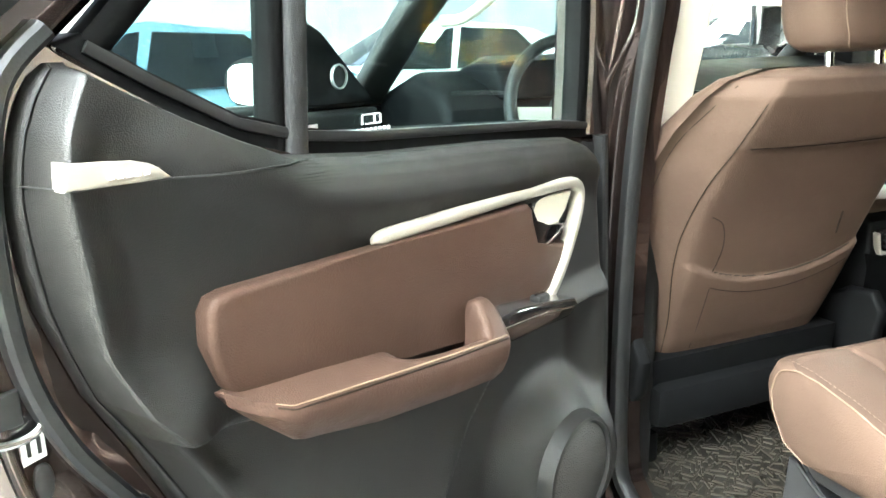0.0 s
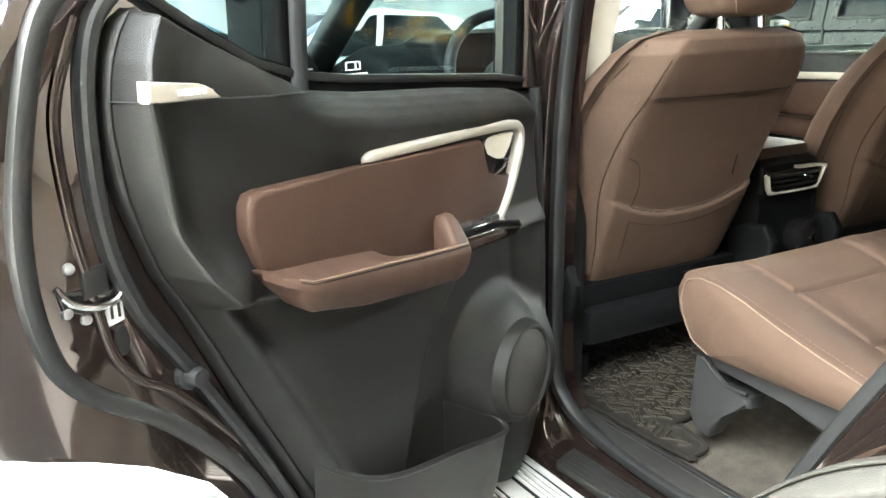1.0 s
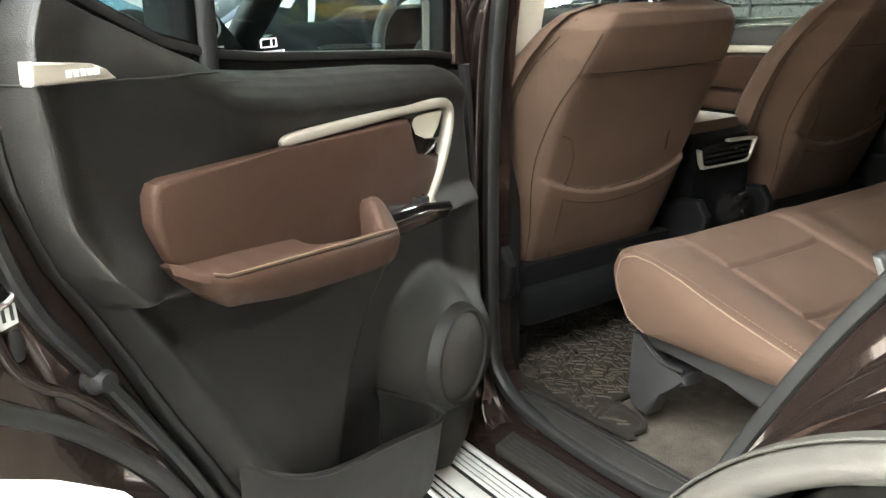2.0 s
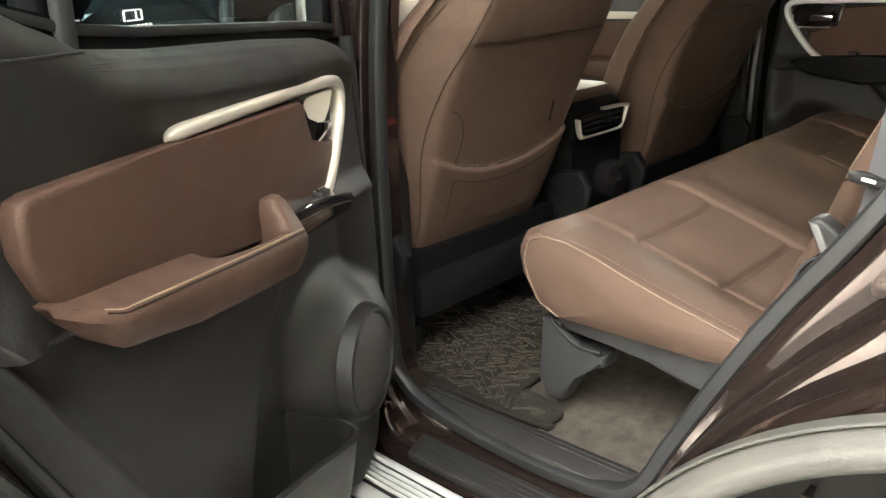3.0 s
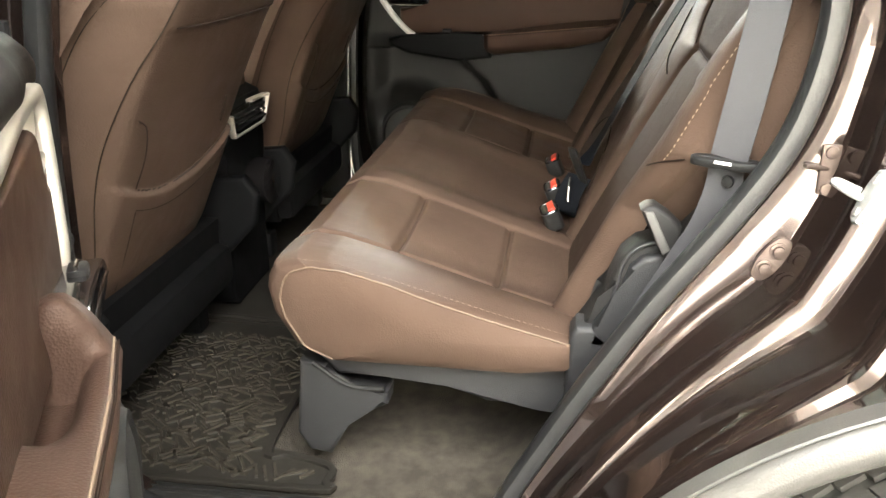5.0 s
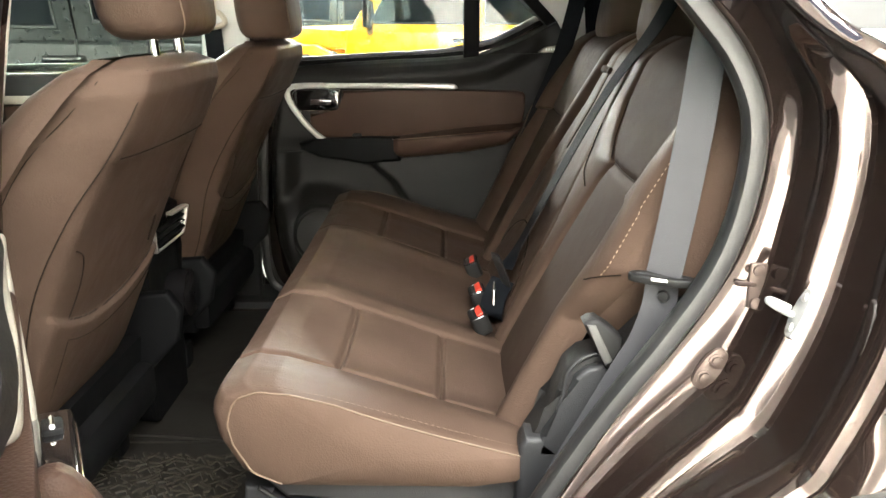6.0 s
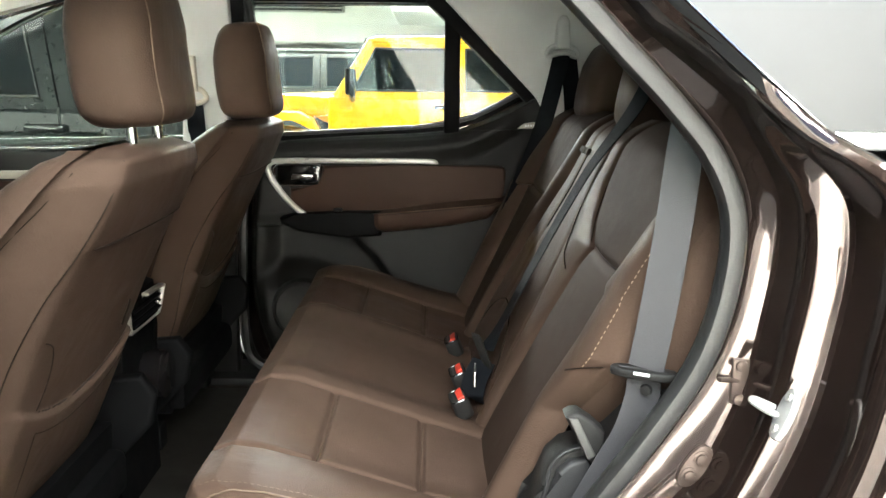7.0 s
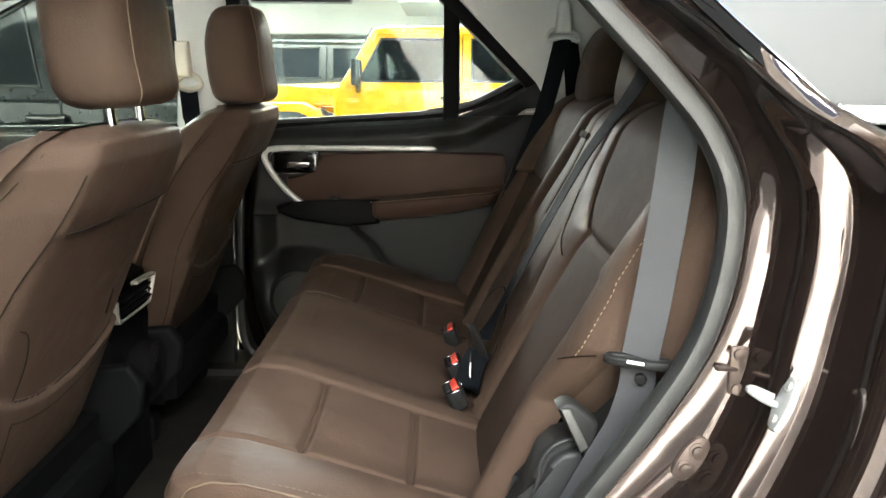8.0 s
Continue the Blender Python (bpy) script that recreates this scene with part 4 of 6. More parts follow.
def rear_door(t, sgn, full=True):
    """The parts of a rear door under the Empty t; sgn +1: a left door, -1: its mirror."""
    def D(u, z, w):
        return (sgn * w, -u, z)
    hs = 0.0 if full else -0.055

    def S(u, z, w):
        return D(u + hs, z, w)

    shell = [(-0.065, 0.582), (-0.075, 0.85), (-0.070, 1.10), (-0.045, 1.235), (0.06, 1.245), (0.44, 1.258), (0.53, 1.268), (0.62, 1.305), (0.70, 1.348), (0.78, 1.405), (0.862, 1.40), (0.900, 1.35), (0.925, 1.27),
             (0.940, 1.19), (0.948, 1.10), (0.950, 1.02), (0.942, 0.984), (0.915, 0.973), (0.860, 0.958), (0.797, 0.922), (0.732, 0.860), (0.668, 0.775), (0.61, 0.67), (0.585, 0.60), (0.575, 0.582)]
    part("door_shell", prism(shell, D, -0.085, 0.004, 0.010, 2), PAINT, t, "glossy dark brown painted door shell", sharp=50)
    part("belt_rubber", prism([(-0.04, 1.235), (0.06, 1.245), (0.44, 1.258), (0.53, 1.268), (0.62, 1.305), (0.70, 1.348), (0.765, 1.388), (0.735, 1.397), (0.68, 1.364), (0.60, 1.324), (0.53, 1.302), (0.44, 1.292), (0.08, 1.270), (-0.01, 1.260)],
         D, -0.050, -0.001, 0.004), MATT_BLACK, t, "black belt seal")
    # window sash: painted outside, black inside
    sash = [(-0.040, 1.24), (-0.050, 1.40), (-0.045, 1.60), (0.00, 1.665), (0.15, 1.680), (0.40, 1.670), (0.52, 1.620), (0.64, 1.530), (0.76, 1.43), (0.835, 1.365), (0.880, 1.31), (0.900, 1.25)]
    if not full:
        sash = [(-0.032, 1.24), (-0.034, 1.40), (-0.034, 1.600), (-0.028, 1.628), (-0.006, 1.640), (0.02, 1.642), (0.25, 1.645), (0.47, 1.645), (0.492, 1.640), (0.51, 1.626), (0.60, 1.540), (0.70, 1.440), (0.78, 1.362), (0.83, 1.31)]
    path = smooth_path([D(u, z, -0.030) for u, z in sash], 5)
    part("window_frame", sweep(path, oblong(0.034, 0.036, n=12, e=0.5), (1, 0, 0)), PAINT if full else MATT_BLACK, t, "painted window frame" if full else "black window frame")
    sash2 = [(0.0, 1.262), (-0.008, 1.40), (-0.006, 1.60), (0.02, 1.636), (0.15, 1.648), (0.39, 1.638), (0.50, 1.590), (0.61, 1.498), (0.70, 1.412), (0.728, 1.385)]
    if not full:
        sash2 = [(u + 0.016 if u < 0.0 else u - 0.006, z - 0.012) for u, z in sash[:-2]]
    path = smooth_path([D(u, z, -0.015) for u, z in sash2], 5)
    part("window_channel", sweep(path, oblong(0.014 if full else 0.018, 0.017 if full else 0.014, n=10, e=0.6), (1, 0, 0)), GASKET if full else MATT_BLACK, t, "black rubber glass channel")
    path = [Vector(D(u, z + 0.004, -0.004)) for u, z in ((-0.01, 1.252), (0.08, 1.262), (0.44, 1.284), (0.53, 1.294), (0.60, 1.312), (0.68, 1.352), (0.735, 1.383))]
    part("window_sill_seal", sweep(path, oblong(0.006, 0.007, n=8, e=0.6), (1, 0, 0)), RUBBER, t)
    part("window_divider", sweep([Vector(D(0.536, 1.28, -0.012)), Vector(D(0.520 if full else 0.537, 1.45, -0.018)), Vector(D(0.505 if full else 0.538, 1.60, -0.022))], oblong(0.014, 0.020, e=0.6), (1, 0, 0)), PLASTIC_GREY if full else MATT_BLACK, t, "dark grey window divider" if full else "black window divider")
    part("divider_rubber", sweep([Vector(D(0.555, 1.285, -0.016)), Vector(D(0.540 if full else 0.553, 1.45, -0.022)), Vector(D(0.524 if full else 0.552, 1.585, -0.026))], oblong(0.009, 0.017, e=0.6), (1, 0, 0)), GASKET, t)
    if not full:
        for bar in ([(-0.062, 1.25), (-0.062, 1.655), (-0.012, 1.655), (-0.012, 1.25)], [(-0.011, 1.655), (0.475, 1.655), (0.468, 1.616), (-0.011, 1.614)],
                    [(0.477, 1.655), (0.500, 1.640), (0.800, 1.345), (0.748, 1.350), (0.500, 1.590), (0.470, 1.615)], [(0.518, 1.27), (0.530, 1.27), (0.560, 1.27), (0.560, 1.535), (0.518, 1.575)]):
            part("window_surround", prism(bar, D, 0.0, 0.040, 0.004), MATT_BLACK, t, "flat black window surround")
    g = part("window_glass", prism([(-0.005, 1.25), (-0.015, 1.40), (-0.005, 1.61), (0.05, 1.645), (0.38, 1.64), (0.50, 1.595), (0.53, 1.28)] if full else [(-0.02, 1.25), (-0.02, 1.63), (0.48, 1.635), (0.535, 1.59), (0.535, 1.28)], D, -0.026, -0.022), GREEN_TINT if full else TINT, t, "tinted side glass, raised")
    g.visible_shadow = False
    q = part("quarter_glass", prism([(0.54, 1.30), (0.51, 1.57) if full else (0.54, 1.59), (0.61, 1.50), (0.728, 1.39), (0.72, 1.375), (0.60, 1.305)], D, -0.026, -0.022), GREEN_TINT if full else TINT, t, "small fixed quarter glass")
    q.visible_shadow = False

    # moulded inner panel
    nz, nu = 190, 150

    def pan(a, b):
        # rows gather at the shelf and follow it, columns follow the ridge
        zz = lin([0.0, 0.38, 0.56, 0.72, 0.88, 1.0], [0.575, 1.015, 1.115, 1.215, 1.290, 1.376], a)
        fu, ru = lin(PANEL_Z, FRONT_U, zz), lin(PANEL_Z, REAR_U, zz)
        z = zz + (shelf_z(fu + (ru - fu) * b) - 1.06) * math.exp(-((zz - 1.06) / 0.075) ** 2)
        fu, ru = lin(PANEL_Z, FRONT_U, z), lin(PANEL_Z, REAR_U, z)
        ridge = min(lin(RIDGE_Z, RIDGE_U, z), ru - 0.012)
        u = fu + (ridge - fu) * b / 0.86 if b < 0.86 else ridge + (ru - ridge) * (b - 0.86) / 0.14
        return D(u, z, panel_w(u, z))
    panel = part("trim_panel", sheet(pan, nz, nu), PLASTIC_SOFT, t, "charcoal moulded plastic trim panel", sharp=70)
    part("panel_split_line", tube([D(u, z, panel_w(u, z) + 0.0005) for u, z in [(0.811, 1.293), (0.806, 1.2925), (0.800, 1.292), (0.794, 1.2915)] + [(0.78 - 0.01 * k, 1.2905 - 0.0003 * k) for k in range(17)] + [(0.60, 1.284), (0.575, 1.283)]], 0.0011, 6), RUBBER, panel)

    # leather insert
    ins = [(0.703, 1.150), (0.701, 1.178), (0.694, 1.189), (0.680, 1.192), (0.506, 1.192), (0.236, 1.188), (0.226, 1.180), (0.224, 1.128), (0.132, 1.120), (0.146, 1.094), (0.180, 1.064), (0.230, 1.058), (0.37, 1.055), (0.558, 1.080), (0.680, 1.098), (0.694, 1.115)]
    if not full:
        ins = [(0.684, 1.150), (0.686, 1.176), (0.680, 1.186), (0.660, 1.190), (0.40, 1.190), (0.190, 1.186), (0.186, 1.128), (0.100, 1.122), (0.100, 1.070), (0.14, 1.056), (0.37, 1.055), (0.558, 1.074), (0.670, 1.088), (0.680, 1.105)]
    pad = part("insert_pad", prism(ins, lambda u, z, w: D(u, z, w + 0.012 * ss(0.15, 0.6, u) - 0.012 * ss(0.24, 0.10, u)), 0.036, 0.067, 0.008, 4), PAD, t, "reddish-brown leather insert")
    # armrest, its slanted rear end, and the pull grip rising at the front
    rings = []
    A_S = lambda tab, s: lin(tab[0], tab[1], s)
    zi_t = ([0, 0.27, 0.6, 0.80, 1], [1.111, 1.103, 1.086, 1.074, 1.066])
    zo_t = ([0, 0.06, 0.14, 0.5, 1], [1.1130, 1.100, 1.089, 1.077, 1.060])
    wo_t = ([0, 0.13, 0.7, 1], [0.0790, 0.103, 0.108, 0.105])
    zb_t = ([0, 0.07, 0.17, 0.42, 0.92, 1], [1.106, 1.080, 1.049, 1.030, 1.010, 1.016])
    for k in range(97):
        s = k / 96
        u = 0.700 + (0.332 - 0.700) * s
        zi, zo, wo, zb = A_S(zi_t, s), A_S(zo_t, s), A_S(wo_t, s) + 0.008 * ss(0.0, 0.2, s) + 0.008 * ss(0.25, 0.0, s), A_S(zb_t, s)
        end = 1 - 0.14 * ss(0.965, 1, s)
        hollow = ss(0.50, 0.70, s) * ss(0.905, 0.875, s) * full
        grip = ss(0.875, 0.915, s) * (1 - 0.30 * ss(0.955, 1, s)) * full
        lvl = lambda f, sink, rise: (f, zi + (zo - zi) * f - sink * hollow + rise * grip * (1.102 - zi - (zo - zi) * f))
        ring = [(0.055, zb + 0.004), (0.055, zi - 0.036 * hollow)]
        for f, z in (lvl(0.0, 0.036, 0.90), lvl(0.18, 0.036, 1.0), lvl(0.36, 0.033, 0.98), lvl(0.52, 0.014, 0.82), lvl(0.70, 0.002, 0.52), lvl(0.86, -0.0015, 0.18)):
            ring.append((0.068 + (wo - 0.068) * f, z))
        ring += [(wo - 0.003, zo + 0.001), (wo, zo - 0.004), (wo + 0.0015, zo - 0.010), (wo - 0.002, zo + (zb - zo) * 0.55), (wo - 0.010, zb + 0.004), (wo - 0.022, zb)]
        rings.append([D(u, z, 0.055 + (w - 0.055) * end) for w, z in ring])
    arm = part("armrest", loft(rings), PAD, t, "reddish-brown leather armrest", sharp=60)
    for off in (0.0, 0.0045):
        edge = [D(0.700 + (0.332 - 0.700) * s, A_S(zo_t, s) + 0.0010 - 0.6 * off, A_S(wo_t, s) + 0.008 - 0.0028 + 0.55 * off) for s in np.linspace(0.10, 0.965, 60)]
        part("piping", tube(edge, 0.0010, 6, steps=1), SEAMDARK if off else STITCH, arm, "" if off else "tan stitched edge")

    # bright handle surround and inner handle
    hp = smooth_path([D(u + hs * ss(0.35, 0.22, u), z + 0.002 * ss(0.2, 0.3, u), w + 0.012 * ss(0.15, 0.6, u) - 0.010 * ss(0.12, 0.35, u)) for u, z, w in ((0.503, 1.191, 0.062), (0.486, 1.197, 0.064), (0.40, 1.198, 0.066), (0.25, 1.198, 0.059), (0.135, 1.197, 0.052), (0.103, 1.190, 0.050), (0.096, 1.172, 0.050),
                      (0.108, 1.143, 0.052), (0.140, 1.100, 0.056), (0.172, 1.068, 0.060), (0.196, 1.050, 0.060))], 5)
    # on the far door a lighter colour paints the light falling on this part
    handle = part("grab_handle", sweep(hp, oblong(0.0075, 0.010, n=14, e=0.6), (1, 0, 0), scale=lambda s: 0.15 + 0.85 * ss(0, 0.10, s)), SILVER if full else SILVER_LIT, t, "champagne-silver grab handle and surround" if full else "champagne-silver strip and grab handle, painted lighter where lit")
    if not full:
        # flat recess with a bright frame, and a gloss-black armrest front
        rec = [(0.066, 1.186), (0.176, 1.187), (0.182, 1.180), (0.178, 1.136), (0.170, 1.129), (0.072, 1.130), (0.064, 1.138)]
        hc = part("handle_cup", prism(rec, D, 0.036, 0.050, 0.003), GLOSS, t, "gloss-black handle recess")
        part("cup_frame", tube([D(u, z, 0.050) for u, z in rec], 0.0028, 8, steps=4, closed=True), CHROME, hc, "chrome frame")
        part("door_lever", prism([(0.100, 1.146), (0.158, 1.146), (0.164, 1.160), (0.106, 1.162)], D, 0.048, 0.056, 0.004), CHROME, hc)
        ap = part("armrest_front", prism([(0.350, 1.066), (0.26, 1.064), (0.12, 1.056), (0.075, 1.046), (0.080, 1.030), (0.13, 1.010), (0.26, 0.992), (0.350, 1.000)], D, 0.036, 0.100, 0.014, 4), MATT_BLACK, t, "gloss-black armrest front with switch")
        part("plate_edge", tube([D(0.335, 1.060, 0.098), D(0.26, 1.062, 0.098)], 0.0012), CHROME, ap)
        part("window_switch", box(D(0.232, 1.068, 0.082), (0.016, 0.024, 0.010), 0.003), PLASTIC, ap)
    # the cream paints the light caught by the cup, not its own colour
    cupz = full and part("handle_cup", prism([(0.112, 1.184), (0.200, 1.186), (0.205, 1.165), (0.185, 1.148), (0.150, 1.142), (0.128, 1.160)], S, 0.036, 0.0520, 0.003), CREAM if full else GLOSS, t, "inner handle cup, painted cream for the light on it")
    if full:
        part("handle_lever", prism([(0.228, 1.182), (0.214, 1.184), (0.210, 1.158), (0.182, 1.147), (0.138, 1.148), (0.140, 1.140), (0.190, 1.128), (0.232, 1.124)], S, 0.047, 0.059, 0.004), GLOSS, cupz, "black inner door lever")
        part("lever_edge", tube([S(0.226, 1.120, 0.058), S(0.185, 1.126, 0.059), S(0.150, 1.136, 0.056)], 0.0022), CHROME, cupz)
        # window switch on gloss black
        sp = part("switch_plate", prism([(0.336, 1.076), (0.300, 1.078), (0.24, 1.070), (0.172, 1.058), (0.164, 1.047), (0.185, 1.036), (0.318, 1.040), (0.338, 1.052)], S, 0.052, 0.096, 0.005), GLOSS, t, "gloss-black switch plate")
        part("window_switch", box(S(0.232, 1.070, 0.080), (0.016, 0.024, 0.012), 0.003, rot=(0, 0, 0)), PLASTIC, sp)
        part("switch_edge", tube([S(0.243, 1.0775, 0.080), S(0.224, 1.0765, 0.080)], 0.0022), CHROME, sp)
        part("plate_edge", tube([S(0.330, 1.062, 0.0965), S(0.25, 1.058, 0.097), S(0.180, 1.048, 0.0965)], 0.0012), CHROME, sp)
    # bright strip at the latch end
    tr = part("belt_trim", prism([(0.797, 1.311), (0.742, 1.3055), (0.733, 1.303), (0.726, 1.299), (0.715, 1.290), (0.799, 1.291)], lambda u, z, w: D(u, z, w + swell(u, 1.29)), 0.045, 0.0645, 0.003), SILVER, t, "bright strip with a small pale mark")
    for k in range(5):
        part("mark_bar", box(D(0.765 - 0.007 * k, 1.2985, 0.0650 + swell(0.760 - 0.007 * k, 1.29)), (0.0016, 0.0045, 0.006)), STICKER, tr)
    # loudspeaker
    m = Matrix.Translation(D(0.130, 0.786, 0.083)) @ Matrix.Rotation(radians(90 * sgn), 4, "Y")
    spk = part("speaker_ring", lathe([(0.090, -0.02), (0.086, -0.004), (0.0815, 0.004), (0.0765, 0.005), (0.073, 0.001), (0.0725, -0.01)], 48, m), PLASTIC_SOFT, t, "black loudspeaker surround")
    part("speaker_grille", lathe([(0.0725, 0.0), (0.056, 0.004), (0.03, 0.0058), (0.004, 0.006)], 40, m), GRILLE, spk, "perforated loudspeaker grille")
    # map pocket
    PA = [0, 0.12, 0.25, 0.50, 0.70, 0.82, 0.91, 1.0]
    PU = [0.600, 0.560, 0.490, 0.355, 0.250, 0.207, 0.212, 0.285]
    PW = [0.040, 0.068, 0.086, 0.095, 0.097, 0.086, 0.060, 0.018]
    PT = [0.835, 0.800, 0.772, 0.748, 0.724, 0.718, 0.734, 0.780]
    wall_line = smooth_path([(lin(PA, PU, a), lin(PA, PW, a), lin(PA, PT, a)) for a in PA], 6)

    def pocket(a, b):
        k = a * (len(wall_line) - 1)
        i = min(int(k), len(wall_line) - 2)
        p = wall_line[i].lerp(wall_line[i + 1], k - i)
        z = 0.585 + (p.z - 0.585) * b
        return D(p.x, z, 0.018 + (p.y - 0.018) * (0.62 + 0.38 * b ** 0.8))
    pk = part("map_pocket", sheet(pocket, 56, 16, 0.005), PLASTIC_SOFT, t, "moulded map pocket")
    part("pocket_rim", tube([pocket(a, 1.0) for a in np.linspace(0.0, 1.0, 60)], 0.0042, 8, steps=1), PLASTIC_SOFT, pk)
    # weather seals on the shell
    sl = [(-0.035, 1.24), (-0.045, 1.05), (-0.05, 0.80), (-0.02, 0.63), (0.06, 0.598), (0.25, 0.594), (0.45, 0.598), (0.515, 0.615), (0.575, 0.70), (0.66, 0.86), (0.745, 1.005), (0.795, 1.085), (0.822, 1.17), (0.825, 1.28), (0.808, 1.36), (0.770, 1.400)]
    part("inner_seal", sweep(smooth_path([D(u, z, 0.010) for u, z in sl], 6), oblong(0.009, 0.011, n=10, e=0.7), (1, 0, 0)), RUBBER, t, "black rubber door seal")
    so = [(0.80, 1.425), (0.862, 1.37), (0.897, 1.268), (0.913, 1.172), (0.906, 1.085), (0.876, 1.028), (0.785, 0.955), (0.700, 0.860), (0.645, 0.765), (0.60, 0.67), (0.575, 0.60)]
    part("edge_seal", sweep(smooth_path([D(u - 0.008, z, 0.012) for u, z in so], 6), oblong(0.010, 0.010, n=10, e=0.7), (1, 0, 0)), RUBBER, t, "black rubber edge seal")
    if full:
        # pressed bead, latch, bolts, sticker, stop
        bead = [(0.819, 1.368), (0.852, 1.287), (0.852, 1.194), (0.842, 1.126), (0.828, 1.050), (0.800, 1.012), (0.765, 0.986), (0.697, 0.909), (0.63, 0.82), (0.601, 0.771), (0.56, 0.68)]
        part("pressed_bead", sweep(smooth_path([D(u, z, 0.004) for u, z in bead], 6), oblong(0.006, 0.006, n=10), (1, 0, 0)), PAINT, t)
        la = part("latch", prism([(0.876, 1.125), (0.806, 1.120), (0.806, 1.108), (0.834, 1.092), (0.872, 1.106)], D, 0.000, 0.007, 0.002), GLOSS, t, "steel door latch")
        part("latch_loop", tube([D(0.876, 1.130, 0.008), D(0.866, 1.114, 0.012), D(0.842, 1.104, 0.013), D(0.818, 1.106, 0.012), D(0.808, 1.126, 0.008)], 0.0035), CHROME, la)
        part("latch_slot", prism([(0.850, 1.140), (0.824, 1.142), (0.824, 1.114), (0.850, 1.112)], D, 0.002, 0.010, 0.002), RUBBER, la)
        for u, z in ((0.860, 1.145), (0.868, 1.104), (0.850, 1.093)):
            part("latch_bolt", lathe([(0.003, 0.005), (0.005, 0.004), (0.006, 0.0)], 12, Matrix.Translation(D(u, z, 0.004)) @ Matrix.Rotation(radians(90 * sgn), 4, "Y")), PALE_ZINC, la, "pale bolt head")
        stk = part("warning_sticker", prism([(0.829, 1.103), (0.810, 1.106), (0.810, 1.081), (0.829, 1.078)], D, 0.004, 0.0056), STICKER, t, "small white pictogram sticker")
        for du in (0.815, 0.823):
            part("sticker_bar", box(D(du, 1.092, 0.0058), (0.0012, 0.003, 0.014)), RUBBER, stk)
        part("plug", prism(oblong(0.008, 0.016, n=16, e=0.8), lambda a, b, d: D(0.815 + a, 1.060 + b, d), 0.002, 0.0065, 0.002), RUBBER, t)
        sp2 = part("rubber_stop", lathe([(0.004, 0.026), (0.010, 0.026), (0.012, 0.018), (0.012, 0.010), (0.016, 0.008), (0.017, 0.0)], 20, Matrix.Translation(D(0.744, 0.997, 0.003)) @ Matrix.Rotation(radians(90 * sgn), 4, "Y")), PLASTIC_GREY, t, "grey rubber door stop")
        # maker's marks on the glass as plain bars
        for (u, z, su, sz) in ((0.411, 1.3075, 0.026, 0.0016), (0.425, 1.302, 0.002, 0.010), (0.414, 1.2975, 0.014, 0.0016), (0.406, 1.302, 0.0018, 0.008), (0.397, 1.302, 0.002, 0.010), (0.402, 1.2975, 0.008, 0.0016)):
            part("glass_mark", box(D(u, z, -0.0205), (0.001, su, sz)), STICKER, g)
        for k in range(9):
            part("glass_mark", box(D(0.439 - 0.0068 * k, 1.2905, -0.0205), (0.001, 0.0042, 0.005)), STICKER, g)
        part("glass_label", box(D(0.500, 1.294, -0.0205), (0.001, 0.022, 0.020)), STICKER, g, "small pale label on the glass")
    return t


